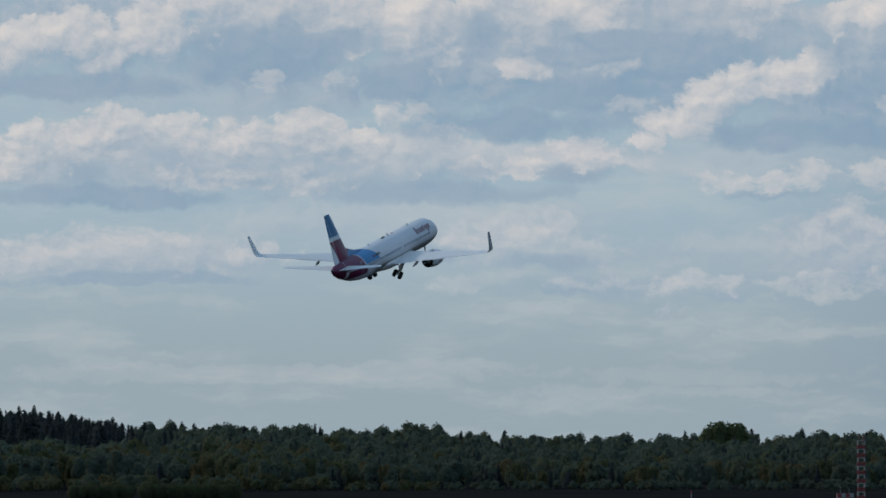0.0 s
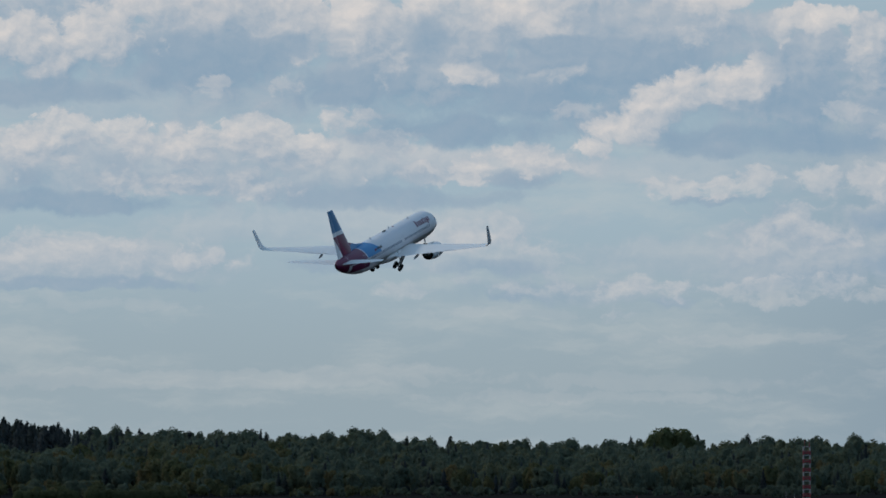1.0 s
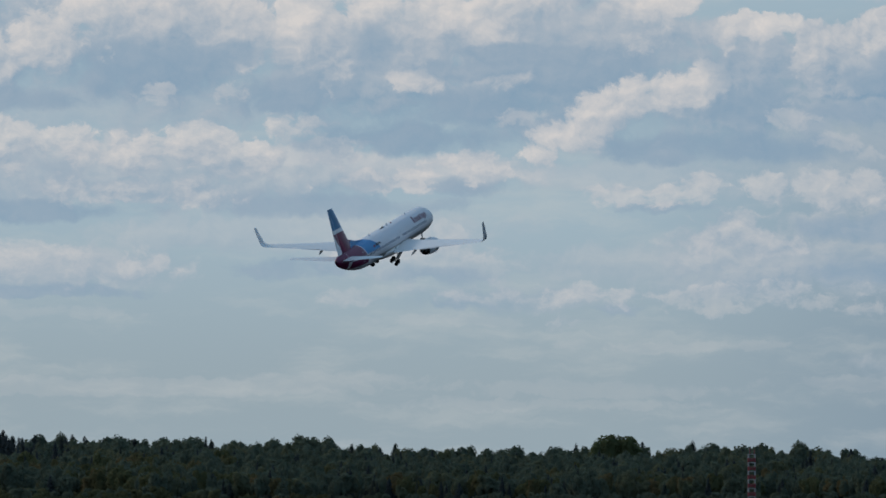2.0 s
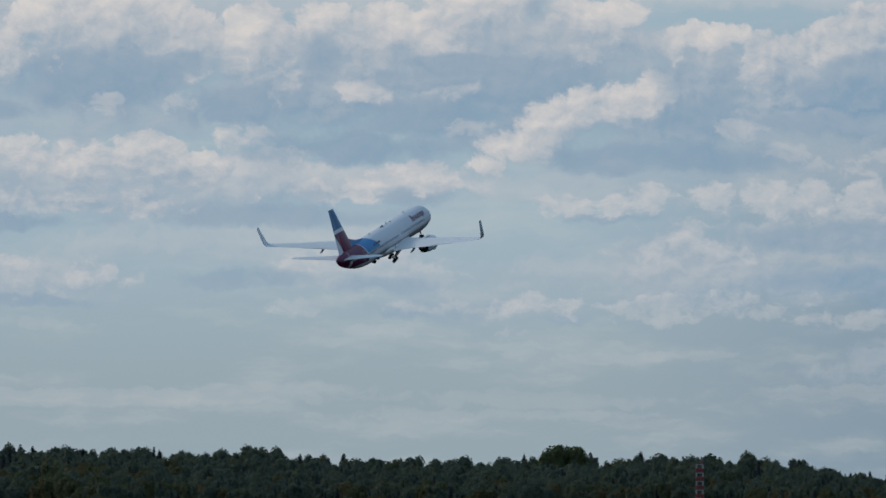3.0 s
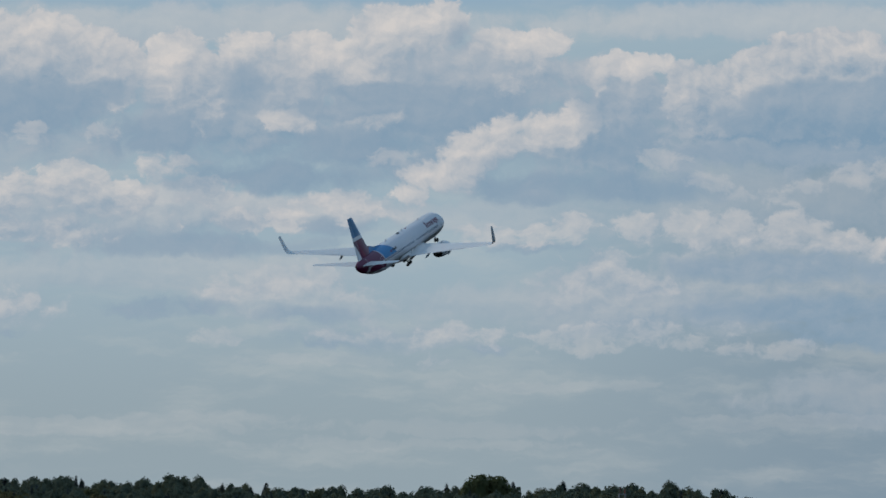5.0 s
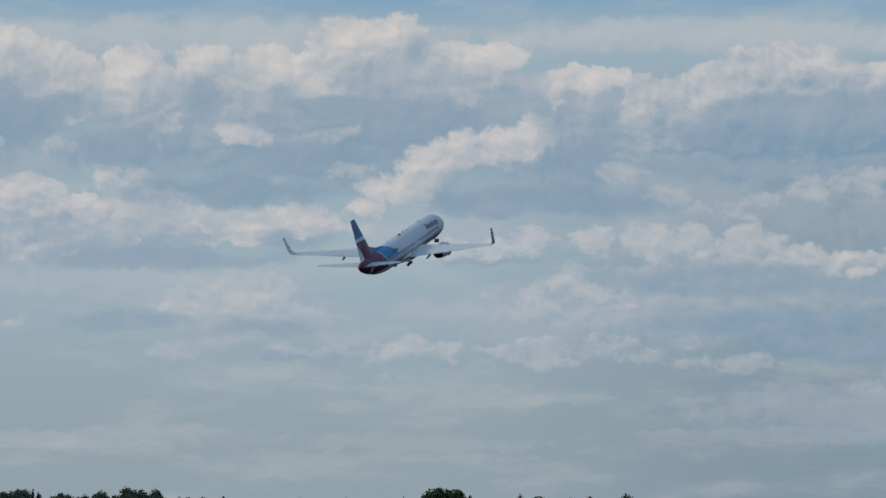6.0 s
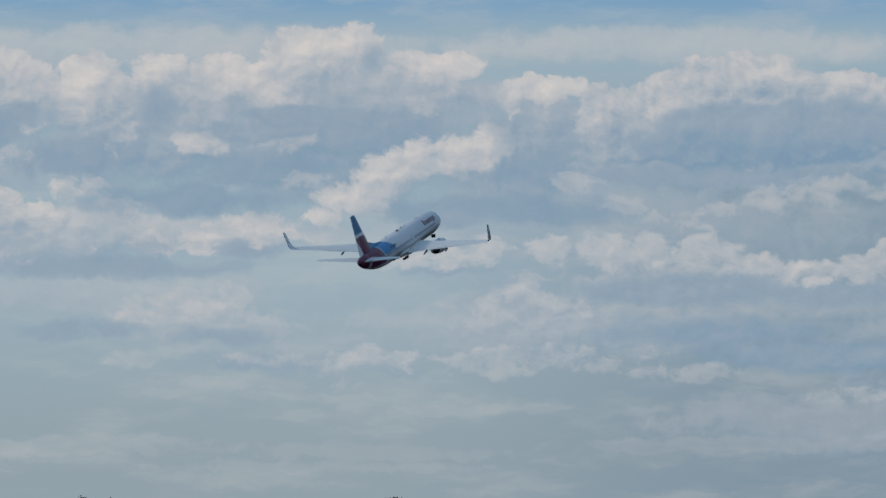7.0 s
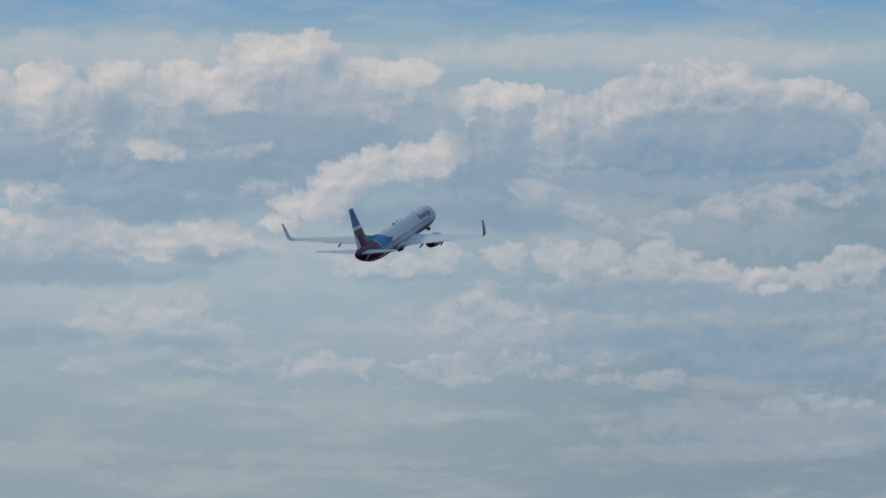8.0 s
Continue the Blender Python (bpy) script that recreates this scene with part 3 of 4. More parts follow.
def build_mast():
    """A square lattice mast in red and white bands."""
    p = spot(math.degrees(math.atan(739.5 / 9900)), 650)
    mast = tagged(new("lattice_mast"), "red and white banded steel lattice mast on the airfield", "mast")
    mast.location = p
    half, top, bands = .38, 6.9, 14
    for i in range(bands):
        z0, z1 = top * i / bands, top * (i + 1) / bands
        mat = RED if i % 2 == 0 else SIGNAL_WHITE
        bm = bmesh.new()
        for sx in (-1, 1):
            for sy in (-1, 1):
                rod(bm, (sx * half, sy * half, z0), (sx * half, sy * half, z1), .07, seg=6)
        for s in (-1, 1):
            rod(bm, (s * half, -half, z0), (s * half, half, z1), .02, seg=5)
            rod(bm, (-half, s * half, z1 - .05), (half, s * half, z1 - .05), .05, seg=5)
            if i % 2 == 0:
                box(bm, -half, half, s * half - .015, s * half + .015, z0 + .12, z0 + .34)
        part("mast_section", bm, mat, mast, "red section" if i % 2 == 0 else "white section", smooth=False)
    for x, h, r in ((-.25, .7, .03), (.28, .5, .05)):
        part("obstruction_light", rod(bmesh.new(), (x, -half, top - .05), (x, -half, top + h), r, seg=6), RED, mast, "small red lamp rod on top")


build_mast()


def build_hut():
    p = spot(math.degrees(math.atan(711 / 9900)), 600)
    hut = tagged(new("equipment_hut"), "low red and white chequered equipment hut beside the mast", "hut")
    hut.location = p
    for i in range(4):
        for j in range(2):
            bm = box(bmesh.new(), -.88 + i * .44, -.44 + i * .44, -.7, .7, .46 if j else -.05, .92 if j else .46)
            part("panel", bm, RED if (i + j) % 2 else SIGNAL_WHITE, hut, smooth=False)
    for x, h in ((-.5, 1.7), (.4, 1.5)):
        part("antenna", rod(bmesh.new(), (x, 0, .85), (x, 0, h), .02, seg=6), SIGNAL_WHITE, hut)
    q = spot(math.degrees(math.atan(439 / 9900)), 600)
    pole = tagged(new("marker_pole"), "thin white marker pole with a red top", "pole")
    pole.location = q
    part("shaft", rod(bmesh.new(), (0, 0, -.05), (0, 0, .9), .05, seg=8), SIGNAL_WHITE, pole)
    part("cap", rod(bmesh.new(), (0, 0, .9), (0, 0, 1.35), .06, .03, seg=8), RED, pole, "red cap")


build_hut()


# ---- the airliner: twin jet, 39 m long, 36 m span; nose tip at its origin, nose towards +y ----
def livery(n):
    """White hull; claret and blue sweep over the tail with thin white gaps."""
    p = place(n)
    x, y, z = n.xyz(p)
    grime = n.noise(n.vec("MULTIPLY", p, (1.2, .25, 1.2)), 1.0, 4.0, .6)
    white = n.mixc(grime, (.58, .57, .60), (.67, .65, .675))
    step = lambda v, a, w=.06: n.ramp(v, a - w, a + w)
    both = lambda a, b: n.math("MULTIPLY", a, b)
    under = both(n.math("SUBTRACT", 1, step(z, -.72, .12)), step(y, -27.0, 1.5))   # shade of the underside, painted into the white as grey
    white = n.mixc(under, white, n.mixc(grime, (.26, .25, .24), (.34, .325, .31)))
    sweep = n.math("ADD", y, n.math("MULTIPLY", z, .45))
    # blue shoulder ahead of the fin
    blue = both(both(step(sweep, -29.75), n.math("SUBTRACT", 1, step(n.math("ADD", y, n.math("MULTIPLY", n.math("MULTIPLY", z, z), .5)), -25.0))), step(z, .38))
    c = n.mixc(blue, white, (.015, .19, .43))
    upper = both(n.math("SUBTRACT", 1, step(sweep, -29.95)), both(step(z, .32), step(y, -35.2)))
    lower = both(both(step(y, -34.6), n.math("SUBTRACT", 1, step(y, -29.6))), both(step(z, -.9), n.math("SUBTRACT", 1, step(z, .22))))
    rear = n.math("SUBTRACT", 1, step(y, -35.25))
    for mask in (upper, lower, rear):
        c = n.mixc(mask, c, (.125, .008, .05))
    return c


def fin_livery(n):
    x, y, z = n.xyz(place(n))
    step = lambda v, a, w=.05: n.ramp(v, a - w, a + w)
    both = lambda a, b: n.math("MULTIPLY", a, b)
    line = n.math("ADD", n.math("MULTIPLY", n.math("ADD", y, 37.95), 1.25), n.math("SUBTRACT", z, 4.85))   # over the slanting white heel
    claret = both(step(line, 0), n.math("SUBTRACT", 1, step(z, 5.0)))
    c = n.mixc(n.noise(place(n), .6, 4.0), (.66, .67, .70), (.76, .76, .78))
    c = n.mixc(claret, c, (.125, .008, .05))
    inner = both(step(n.math("SUBTRACT", line, 1.0), 0), both(claret, n.math("SUBTRACT", 1, step(n.math("SUBTRACT", line, 1.9), 0))))
    c = n.mixc(n.math("MULTIPLY", inner, .6), c, (.24, .02, .07))
    c = n.mixc(step(z, 5.6), c, (.018, .17, .35))
    low = both(n.math("SUBTRACT", 1, step(z, 2.9)), step(n.math("ADD", y, n.math("MULTIPLY", z, -.3)), -33.2))
    return n.mixc(low, c, (.015, .19, .43))


HULL = material("hull paint", livery, .38)
FIN = material("fin paint", fin_livery, .3)
WHITE = paint("white wing paint", (.71, .70, .70), .4, .1, .5)
GREY = paint("grey wing paint", (.46, .48, .50), .4, .15, .5)
PEARL = paint("nacelle white", (.68, .69, .71), .3, .1, .8)
CLARET = paint("claret lettering", (.14, .018, .06), .5)
GLASS = paint("dark window", (.06, .08, .11), .12)
WINDOW = paint("cabin window", (.12, .16, .24), .2)
BLACK = paint("black marking", (.02, .02, .022), .5)
RUBBER = paint("tyre rubber", (.018, .018, .018), .85, .3, 6.0)
DARK_METAL = material("burnt metal", lambda n: n.mixc(n.noise(place(n), 3.0, 4.0), (.10, .095, .09), (.22, .20, .18)), .4, .9)
BRIGHT_METAL = material("bright metal", lambda n: n.mixc(n.noise(place(n), 2.0, 3.0), (.45, .45, .46), (.6, .6, .6)), .25, 1.0)
LIP = material("polished lip", lambda n: n.mixc(n.noise(place(n), 2.0, 3.0), (.6, .6, .62), (.75, .75, .76)), .15, 1.0)

# stations along the hull: distance aft of the nose, centre height, half width, half height
STATIONS = [(.0, -.62, .03, .03), (.12, -.6, .28, .26), (.45, -.54, .58, .52), (1.0, -.43, .9, .84), (1.8, -.27, 1.23, 1.23), (2.8, -.1, 1.52, 1.6), (4.0, 0, 1.74, 1.88),
            (5.5, 0, 1.86, 1.99), (7.0, 0, 1.88, 2.0), (25.5, 0, 1.88, 2.0), (28.0, .0, 1.86, 1.98), (30.0, .06, 1.76, 1.91), (32.0, .2, 1.57, 1.74), (34.0, .42, 1.24, 1.46),
            (35.8, .64, .84, 1.12), (37.2, .82, .46, .72), (37.9, .95, .24, .36), (38.02, 1.0, .15, .2)]


def hull_at(y, angle, off=0.0):
    """The point of the hull at y (aft is minus) and an angle from straight up, clockwise seen from behind."""
    s = np.array(STATIONS)
    zc, hw, hh = (float(np.interp(-y, s[:, 0], s[:, k])) for k in (1, 2, 3))
    a = radians(angle)
    return Vector(((hw + off) * math.sin(a), y, zc + (hh + off) * math.cos(a)))


def patch(bm, y0, y1, a0, a1, off=.012, ny=1, na=3, shear=0.0):
    """A thin plate that follows the hull between two stations and two angles."""
    grid = [[bm.verts.new(hull_at(y0 + (y1 - y0) * i / ny + shear * (j / na - .5), a0 + (a1 - a0) * j / na, off)) for j in range(na + 1)] for i in range(ny + 1)]
    for i in range(ny):
        for j in range(na):
            bm.faces.new((grid[i][j], grid[i + 1][j], grid[i + 1][j + 1], grid[i][j + 1]))
    return bm


def foil(le, te, thick, up=(0, 0, 1), n=9):
    """A closed airfoil section between a leading and a trailing edge point."""
    le, te, up = Vector(le), Vector(te), Vector(up).normalized()
    chord = (te - le).length
    ring = []
    for k in range(n):
        t = (1 - math.cos(math.pi * k / (n - 1))) / 2
        ring.append(le.lerp(te, t) + up * chord * thick * (1.48 * math.sqrt(t) - .63 * t - 1.75 * t * t + 1.42 * t ** 3 - .5 * t ** 4 + .004) * 1.15)
    for k in range(n - 2, 0, -1):
        t = (1 - math.cos(math.pi * k / (n - 1))) / 2
        ring.append(le.lerp(te, t) - up * chord * thick * (1.48 * math.sqrt(t) - .63 * t - 1.75 * t * t + 1.42 * t ** 3 - .5 * t ** 4) * .7)
    return ring


def between(a, b, t):
    return tuple(p + (q - p) * t for p, q in zip(a, b))


# wing sections on the right side: leading edge, trailing edge, thickness
WING = [((1.2, -12.6, -1.45), (1.2, -20.4, -1.55), .14), ((1.9, -13.2, -1.38), (1.9, -20.5, -1.45), .135), ((5.6, -15.4, -.95), (5.6, -20.95, -.98), .12),
        ((9.5, -17.55, -.45), (9.5, -21.75, -.48), .115), ((13.3, -19.6, -.06), (13.3, -22.6, -.09), .11), ((17.2, -22.1, .52), (17.2, -23.95, .50), .10)]


def wing_point(x, t, lift=0.0):
    """On the wing's chord plane at span x, a share t of the chord from the leading edge."""
    for a, b in zip(WING, WING[1:]):
        if x <= b[0][0] or b is WING[-1]:
            k = (x - a[0][0]) / (b[0][0] - a[0][0])
            p = between(between(a[0], b[0], k), between(a[1], b[1], k), t)
            return Vector((p[0], p[1], p[2] + lift))


def build_wing(plane, s):
    flip = lambda p: (p[0] * s, p[1], p[2])
    rings = [[flip(v) for v in foil(le, te, th, (0, 0, 1), 13)] for le, te, th in WING]
    wing = part("wing", loft(rings), WHITE, plane, "white swept wing")
    rings = [[flip(v) for v in foil(*sec)] for sec in (
        ((17.2, -22.1, .52), (17.2, -23.95, .50), .10, (0, 0, 1)), ((17.47, -22.3, .68), (17.47, -24.0, .66), .09, (-.5, 0, 1)),
        ((17.66, -22.6, 1.02), (17.66, -24.1, 1.0), .08, (-1, 0, .5)), ((17.78, -23.05, 1.77), (17.78, -24.35, 1.75), .07, (-1, 0, .2)),
        ((18.02, -24.2, 3.60), (18.02, -25.0, 3.58), .06, (-1, 0, .14)))]
    # right winglet darker: the shade on its outer face is put into the colour
    part("winglet", loft(rings), [GREY if s > 0 else WHITE], wing, "upswept blended winglet")
    # slats and flaps set out a little for the climb
    for x0, x1 in ((5.9, 9.2), (9.3, 12.6), (12.7, 16.2)):
        rings = []
        for x in (x0, x1):
            a, b = wing_point(x, -.035, -.1), wing_point(x, .085, .05)
            rings.append([flip(v) for v in foil(a, b, .2, (0, 0, 1), 7)])
        part("slat", loft(rings), GREY, wing, "grey leading-edge slat")
    for x0, x1, out in ((2.1, 5.4, .06), (5.7, 12.0, .06)):
        rings = []
        for x in (x0, x1):
            a, b = wing_point(x, .80, -.03), wing_point(x, 1.0 + out, -.03)
            rings.append([flip(v) for v in foil(a, b, .12, (0, 0, 1), 7)])
        part("flap", loft(rings), WHITE, wing, "pale trailing-edge flap")
    rings = [[flip(v) for v in foil(wing_point(x, .78, .012), wing_point(x, 1.01, .0), .1, (0, 0, 1), 7)] for x in (12.3, 15.6)]
    part("aileron", loft(rings), WHITE, wing)
    for x in (5.2, 9.2):
        c, e = wing_point(x, .7, -.24), wing_point(x, 1.16, -.6)
        rings = []
        for t, r in ((0, .03), (.18, .15), (.5, .22), (.8, .16), (1, .03)):
            m = c.lerp(e, t)
            rings.append([flip((m.x + .6 * r * math.cos(k * math.tau / 10), m.y, m.z + r * math.sin(k * math.tau / 10))) for k in range(10)])
        part("flap_track_fairing", loft(rings), GREY, wing, "canoe-shaped grey fairing")
    return wing


def build_engine(plane, s):
    x, z = 4.83 * s, -2.2
    at = (x, 0, z)
    nacelle = part("nacelle", spun([(-11.55, .80), (-11.42, .9), (-11.5, .98), (-11.9, 1.07), (-12.8, 1.12), (-13.8, 1.08), (-14.9, .93), (-15.35, .85), (-15.33, .80), (-14.6, .84), (-13.8, .84), (-13.78, .05)], seg=36, centre=at), PEARL, plane, "white engine nacelle")
    part("intake_lip", spun([(-11.62, .79), (-11.40, .88), (-11.47, .985), (-11.75, 1.045), (-11.74, 1.03), (-11.6, .95)], seg=36, centre=at), LIP, nacelle, "bright metal intake lip")
    part("fan", spun([(-12.35, .80), (-12.36, .5), (-12.1, .22), (-11.9, .03), (-12.5, .03), (-12.55, .8)], seg=24, centre=at), DARK_METAL, nacelle, "dark fan and spinner")
    part("core_nozzle", spun([(-13.9, .6), (-14.9, .62), (-15.9, .46), (-16.15, .41), (-16.14, .37), (-15.5, .4), (-15.2, .1)], seg=28, centre=at), DARK_METAL, nacelle, "burnt metal core nozzle")
    part("exhaust_cone", spun([(-15.2, .27), (-16.1, .24), (-16.8, .04)], seg=20, centre=at), DARK_METAL, nacelle, "dark exhaust cone")
    rings = []
    for y, lo, hi, w in ((-12.6, -1.0, -.92, .1), (-14.0, -1.2, -.85, .2), (-15.6, -1.5, -.95, .22), (-17.6, -1.5, -1.1, .16), (-19.0, -1.3, -1.15, .04)):
        rings.append([(x - w, y, lo), (x + w, y, lo), (x + w, y, hi), (x - w, y, hi)])
    part("pylon", loft(rings), WHITE, plane, "white engine pylon", smooth=False)


def wheel(parent, x, y, z, r, w):
    prof = [(-w * .5, r * .55), (-w * .5, r * .86), (-w * .34, r * .98), (0, r), (w * .34, r * .98), (w * .5, r * .86), (w * .5, r * .55)]
    tyre = part("tyre", spun(prof, "x", 24, (x, y, z)), RUBBER, parent, "black tyre")
    part("rim", spun([(-w * .52, r * .2), (-w * .46, r * .57), (w * .46, r * .57), (w * .52, r * .2)], "x", 20, (x, y, z)), BRIGHT_METAL, parent, "pale metal wheel rim")


def build_gear(plane, s):
    """A main leg with twin wheels; its origin is the hinge, about which it folds inwards."""
    gear = new("main_gear")
    gear.parent = plane
    gear.location = (2.86 * s, -19.7, -1.25)
    bm = rod(bmesh.new(), (0, 0, 0), (0, 0, -1.25), .15, seg=14)
    rod(bm, (0, 0, -1.25), (0, 0, -2.05), .10, seg=12)
    rod(bm, (-.62, 0, -2.05), (.62, 0, -2.05), .09, seg=10)
    rod(bm, (0, 0, -1.15), (-1.0 * s, .1, -.1), .07, seg=8)
    rod(bm, (0, -.12, -1.0), (0, -.34, -1.5), .05, seg=6)
    rod(bm, (0, -.34, -1.5), (0, -.1, -1.95), .05, seg=6)
    part("leg", bm, GREY, gear, "grey oleo leg with side stay")
    for x in (-.43, .43):
        wheel(gear, x, 0, -2.05, .565, .40)
    bm = bmesh.new()
    box(bm, s * .2 - .04, s * .2 + .04, -.55, .55, -1.55, -.05)
    part("leg_door", bm, WHITE, gear, "white leg door", smooth=False)
    return gear


def build_nose_gear(plane):
    gear = new("nose_gear")
    gear.parent = plane
    gear.location = (0, -4.15, -1.55)
    bm = rod(bmesh.new(), (0, 0, 0), (0, 0, -1.1), .11, seg=12)
    rod(bm, (0, 0, -1.1), (0, 0, -1.75), .07, seg=10)
    rod(bm, (-.3, 0, -1.75), (.3, 0, -1.75), .06, seg=8)
    rod(bm, (0, 0, -.9), (0, -.7, -.1), .05, seg=8)
    part("leg", bm, GREY, gear, "grey nose leg with drag stay")
    for x in (-.2, .2):
        wheel(gear, x, 0, -1.75, .345, .2)
    return gear


def build_airliner():
    plane = tagged(new("airliner"), "white twin-jet airliner with claret and blue tail, climbing", "airplane")
    rings = []
    for y in sorted({s[0] for s in STATIONS} | set(np.arange(8, 26, 2.5)) | {3.4, 26.5, 29, 31, 33, 35}):
        rings.append([hull_at(-y, k * 360 / 48) for k in range(48)])
    hull = part("fuselage", loft(rings), HULL, plane, "white hull with claret and blue tail sweep")
    # wing-body fairing under the hull
    rings = []
    for y, w, d in ((-10.6, .2, -1.9), (-11.6, 1.2, -2.0), (-13.0, 1.85, -2.22), (-16, 2.1, -2.36), (-20, 2.1, -2.36), (-22, 1.8, -2.22), (-23.6, 1.0, -2.02), (-24.4, .2, -1.9)):
        rings.append([(w * math.cos(k * math.tau / 24), y, -1.2 + (d + 1.2) * (math.sin(k * math.tau / 24) if math.sin(k * math.tau / 24) > 0 else .35 * math.sin(k * math.tau / 24))) for k in range(24)])
    part("belly_fairing", loft(rings), WHITE, plane, "white wing-body fairing")
    # fin with dorsal fillet, and its rudder
    fin_le = lambda z: (0, -31.6 - (z - 1.6) * .80, z)
    fin_te = lambda z: (0, -37.0 - (z - 1.6) * .31, z)
    rings = [[Vector(v) for v in foil(fin_le(z), between(fin_le(z), fin_te(z), .7), .15 - .004 * z, (1, 0, 0))] for z in (1.0, 1.8, 3.4, 5.2, 7.0, 8.5)]
    rings.append([Vector(v) for v in foil((0, -37.55, 8.9), (0, -38.7, 8.92), .08, (1, 0, 0))])
    part("fin", loft(rings), FIN, plane, "fin with claret sweep and blue tip")
    rings = [[Vector(v) for v in foil(between(fin_le(z), fin_te(z), .685), fin_te(z), .16 - .004 * z, (1, 0, 0))] for z in (1.55, 3.4, 5.2, 7.0, 8.5)]
    rings.append([Vector(v) for v in foil((0, -38.6, 8.92), (0, -39.35, 8.95), .1, (1, 0, 0))])
    part("rudder", loft(rings), FIN, plane, "rudder in the same paint as the fin")
    rings = [[(.02, -26.6, 1.9), (-.02, -26.6, 1.9), (-.02, -26.6, 1.96), (.02, -26.6, 1.96)], [(.12, -30.2, 1.6), (-.12, -30.2, 1.6), (-.05, -30.2, 2.5), (.05, -30.2, 2.5)], [(.2, -32.9, 1.3), (-.2, -32.9, 1.3), (-.12, -32.9, 3.25), (.12, -32.9, 3.25)]]
    part("dorsal_fillet", loft(rings), FIN, plane, "blue fillet ahead of the fin")
    for s in (1, -1):
        flip = lambda p: (p[0] * s, p[1], p[2])
        stab = [((.3, -33.5, .82), (.3, -36.9, .86), .11), ((1.0, -33.95, .9), (1.0, -37.0, .93), .1), ((7.0, -37.2, 1.62), (7.0, -38.45, 1.64), .09), ((7.2, -37.6, 1.66), (7.2, -38.45, 1.66), .06)]
        tail = part("tailplane", loft([[flip(v) for v in foil(le, te, th)] for le, te, th in stab]), WHITE, plane, "white tailplane")
        rings = [[flip(v) for v in foil(between(a, b, .72), between(a, b, 1.015), .1)] for a, b in ((stab[1][0], stab[1][1]), (stab[2][0], stab[2][1]))]
        part("elevator", loft(rings), GREY, tail, "grey elevator")
        build_wing(plane, s)
        build_engine(plane, s)
        # cabin windows, doors
        first = None
        for k in range(46):
            y = -6.3 - k * .508
            if k in (20, 21):
                continue
            if first is None:
                bm = bmesh.new()
                patch(bm, -12.0, -12.25, 79 * s, 89.5 * s, .012, 1, 3)
                first = part("cabin_window", bm, WINDOW, hull, smooth=False)
                first.location = (0, y + 12, 0)
            else:
                w = new("cabin_window", first.data)
                w.parent, w.location = hull, (0, y + 12, 0)
        for y0, y1 in ((-4.7, -5.55), (-30.6, -31.35)):
            bm = bmesh.new()
            for a, b, c, d in ((y0, y0 - .05, 62, 110), (y1, y1 + .05, 62, 110), (y0, y1, 62, 63.5), (y0, y1, 108.5, 110)):
                patch(bm, a, b, c * s, d * s, .01, 1, 8)
            part("cabin_door", bm, GREY, hull, "grey outline of a cabin door", smooth=False)
        for y0 in (-16.4, -17.5):
            bm = bmesh.new()
            for a, b, c, d in ((y0, y0 - .04, 66, 96), (y0 - .55, y0 - .51, 66, 96), (y0, y0 - .55, 66, 67), (y0, y0 - .55, 95, 96)):
                patch(bm, a, b, c * s, d * s, .01, 1, 6)
            part("exit_hatch", bm, GREY, hull, "grey outline of an exit hatch", smooth=False)
        # airline title as plain claret bars, registration as black bars, a small flag
        y = -10.7 if s > 0 else -4.6
        for k, (w, low, top) in enumerate(((.62, 66, 34), (.52, 66, 45), (.36, 66, 45), (.56, 66, 45), (.76, 66, 45), (.22, 66, 39), (.54, 66, 45), (.54, 74, 45), (.48, 66, 45))):
            bm = patch(bmesh.new(), y, y + w * .78 * s, low * s, top * s, .012, 1, 5, .12)
            part("title_bar", bm, CLARET, hull, "claret bar of the airline title", smooth=False)
            y += (w + .08) * s
        for k in range(5):
            y0 = -24.6 - k * .36
            part("registration_bar", patch(bmesh.new(), y0, y0 - .27, 66 * s, 56 * s, .012, 1, 2), BLACK, hull, "black bar of the registration", smooth=False)
        part("flag", patch(bmesh.new(), -26.6, -27.3, 67 * s, 57 * s, .012, 1, 2), CLARET, hull, "small dark flag", smooth=False)
        for k, (y0, y1, a0, a1) in enumerate(((-1.75, -2.5, 8, 38), (-1.9, -2.75, 40, 62), (-2.4, -3.1, 63, 76))):
            part("cockpit_window", patch(bmesh.new(), y0, y1, a0 * s, a1 * s, .012, 2, 4, -.25), GLASS, hull, "dark cockpit window", smooth=False)
    for y, h in ((-9.8, .35), (-17.3, .42), (-24.5, .32)):
        z = 2.0
        bm = loft([[(.03, y + .2, z - .05), (-.03, y + .2, z - .05), (-.03, y - .3, z - .05), (.03, y - .3, z - .05)], [(.015, y - .15, z + h), (-.015, y - .15, z + h), (-.015, y - .38, z + h), (.015, y - .38, z + h)]])
        part("blade_antenna", bm, WHITE, hull, "small blade antenna", smooth=False)
    part("antenna_dome", spun([(-18.6, .02), (-18.8, .13), (-19.2, .18), (-19.7, .12), (-20.0, .02)], seg=14, centre=(0, 0, 2.03)), DARK_METAL, hull, "dark antenna dome on the roof")
    part("anti_collision_light", spun([(-15.6, .02), (-15.7, .1), (-15.9, .1), (-16, .02)], seg=10, centre=(0, 0, 2.02)), RED, hull, "red anti-collision light")
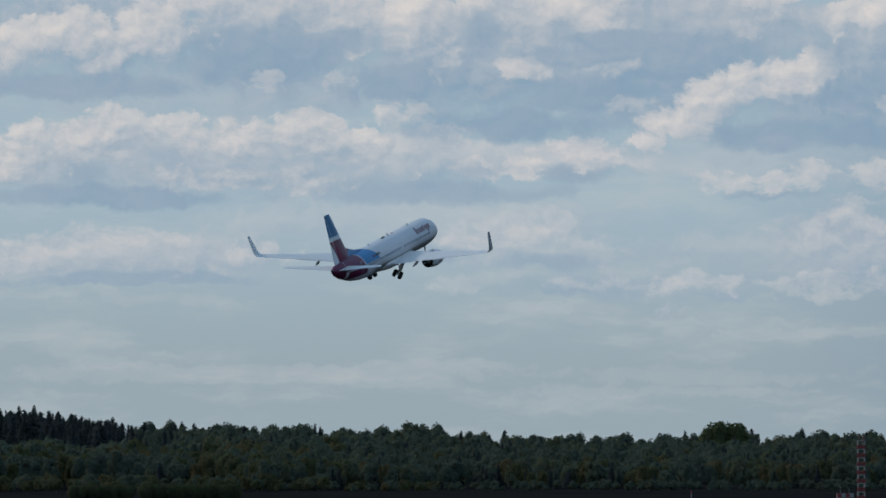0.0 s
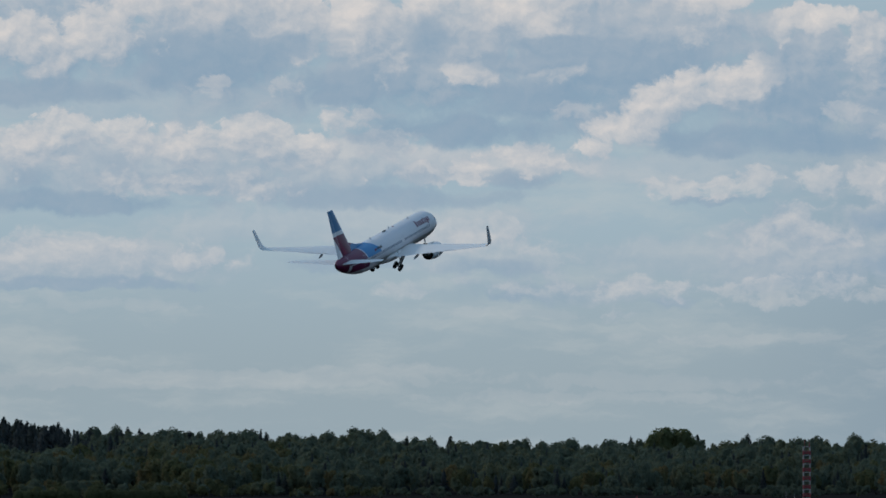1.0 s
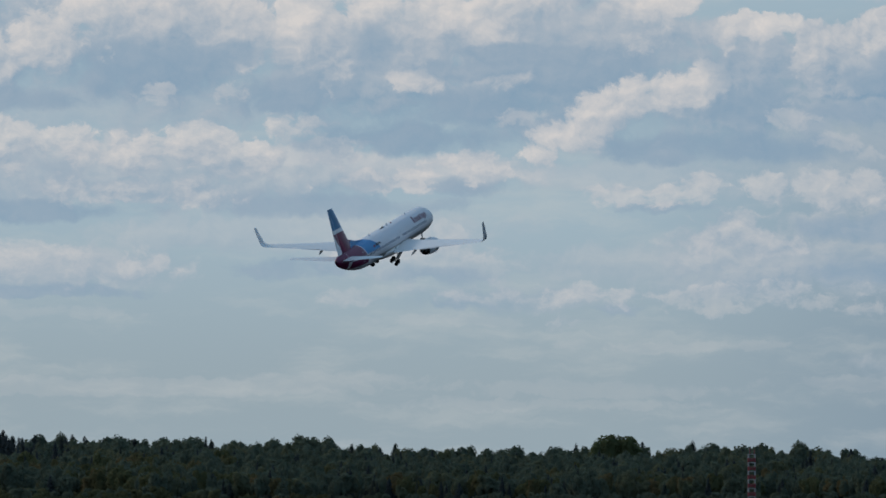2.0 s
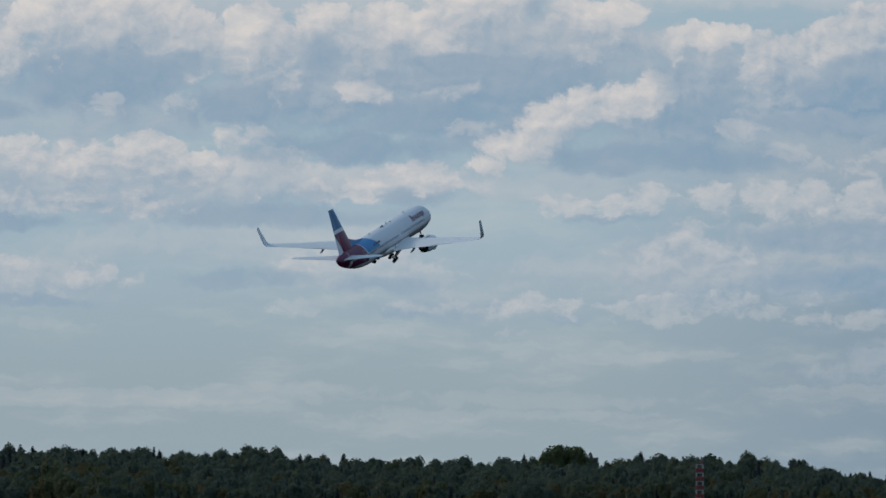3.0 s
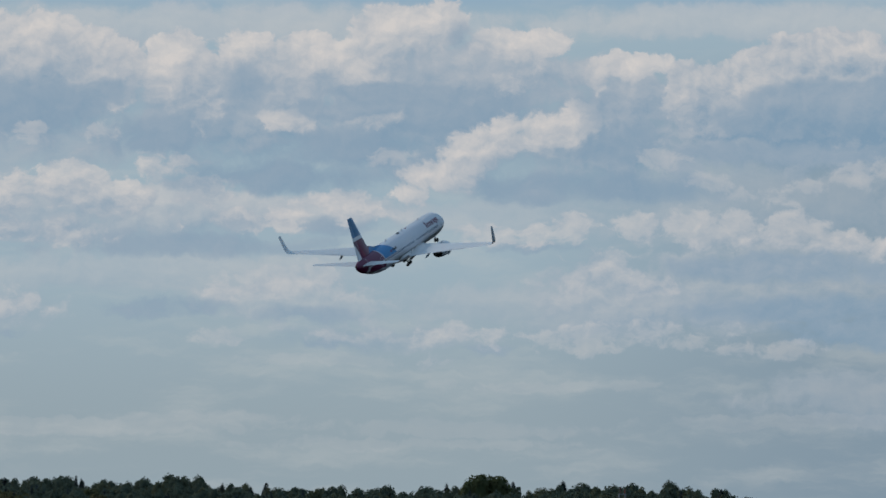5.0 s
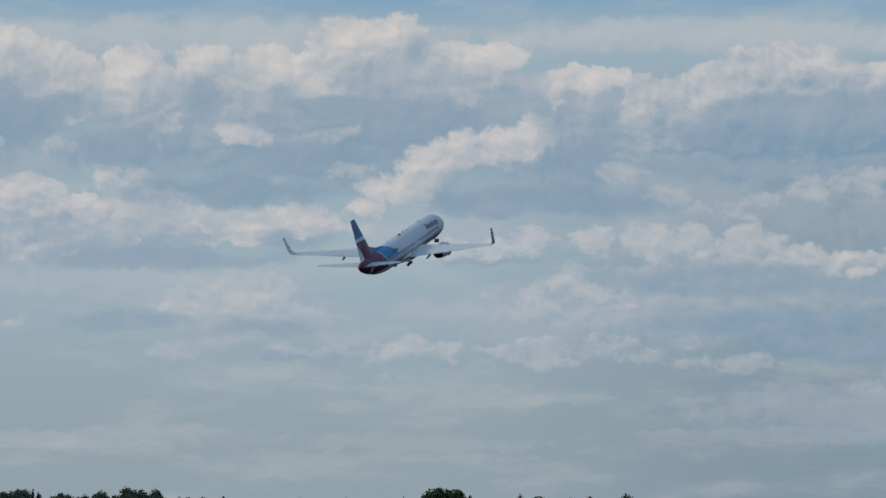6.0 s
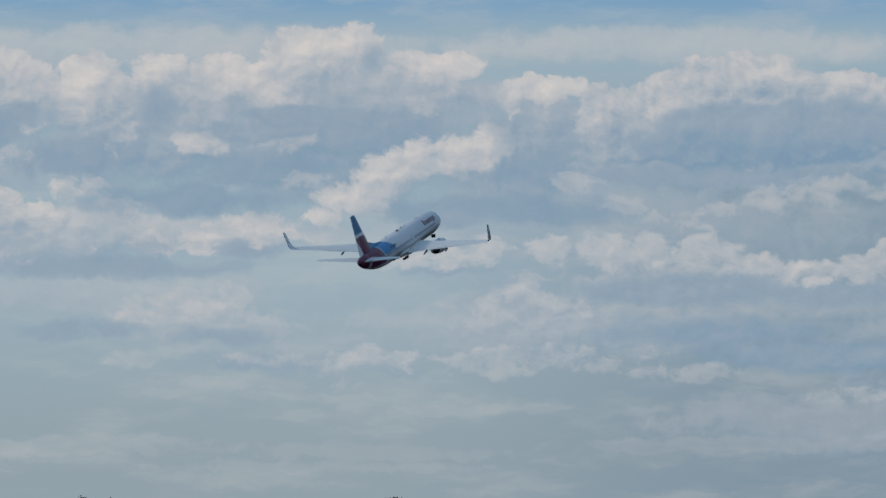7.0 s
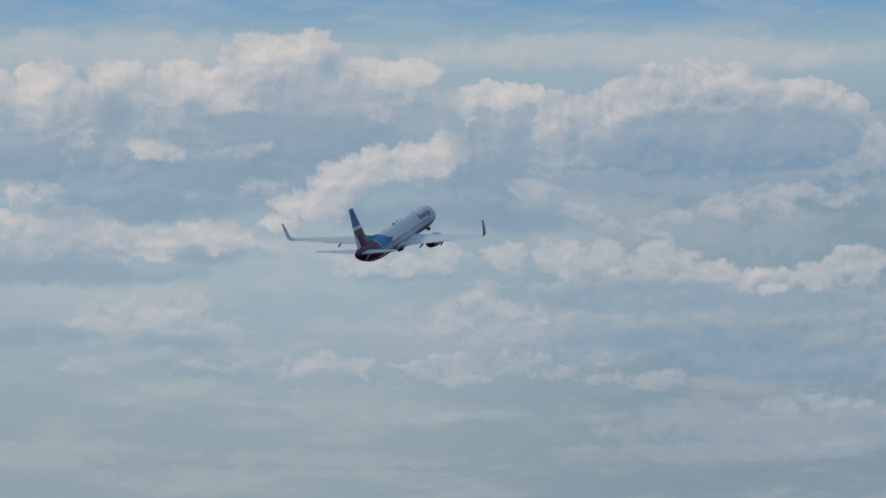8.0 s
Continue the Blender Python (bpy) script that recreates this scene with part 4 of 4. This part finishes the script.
    part("exhaust_ring", spun([(-37.85, .2), (-38.08, .18), (-38.08, .13), (-37.85, .12)], seg=16, centre=(0, 0, 1.04)), DARK_METAL, hull, "dark tail exhaust")
    return plane, build_gear(plane, 1), build_gear(plane, -1), build_nose_gear(plane)


AIRLINER, GEAR_RIGHT, GEAR_LEFT, GEAR_NOSE = build_airliner()


# ---- what moves ----
def motions():
    """The airliner climbs away and to the right, while its wheels fold: mains inwards, nose leg forwards."""
    flight = [
        (0.0, -1.32, 797.77, 36.06, -21.72, 13.39, -.08), (0.5, 2.45, 808.85, 37.54, -21.89, 13.81, -.05), (1.0, 6.46, 819.81, 39.00, -22.05, 14.20, -.10),
        (1.5, 10.36, 830.66, 40.42, -22.21, 14.57, -.23), (3.0, 22.36, 862.50, 44.78, -22.66, 15.47, -.86), (3.5, 26.20, 872.88, 46.17, -22.80, 15.70, -1.09),
        (4.0, 30.20, 883.14, 47.64, -22.93, 15.90, -1.30), (4.5, 34.05, 893.29, 49.14, -23.06, 16.06, -1.47), (6.0, 45.93, 923.02, 53.73, -23.41, 16.31, -1.54),
        (6.5, 49.70, 932.69, 55.34, -23.52, 16.31, -1.36), (7.0, 53.74, 942.25, 57.03, -23.62, 16.27, -1.05), (7.5, 57.52, 951.69, 58.67, -23.71, 16.18, -.59),
        (8.0, 61.48, 961.01, 60.36, -23.80, 16.05, .04),
    ]
    walk(AIRLINER, [(t, pose(x, y, z + EYE, 0, 0, heading) @ pose(0, 0, 0, pitch) @ pose(0, 0, 0, 0, bank)) for t, x, y, z, heading, pitch, bank in flight])
    fold = [(0.0, 26), (.7, 28), (1.5, 32), (3.0, 42), (4.0, 50), (4.6, 51), (6.2, 58), (8.0, 71)]
    for gear, s in ((GEAR_RIGHT, 1), (GEAR_LEFT, -1)):
        walk(gear, [(t, pose(2.86 * s, -19.7, -1.25, 0, a * s, 0)) for t, a in fold])
    walk(GEAR_NOSE, [(t, pose(0, -4.15, -1.55, a, 0, 0)) for t, a in ((0.0, 4), (1.5, 9), (3.0, 22), (4.6, 37), (6.2, 45), (8.0, 56))])


motions()
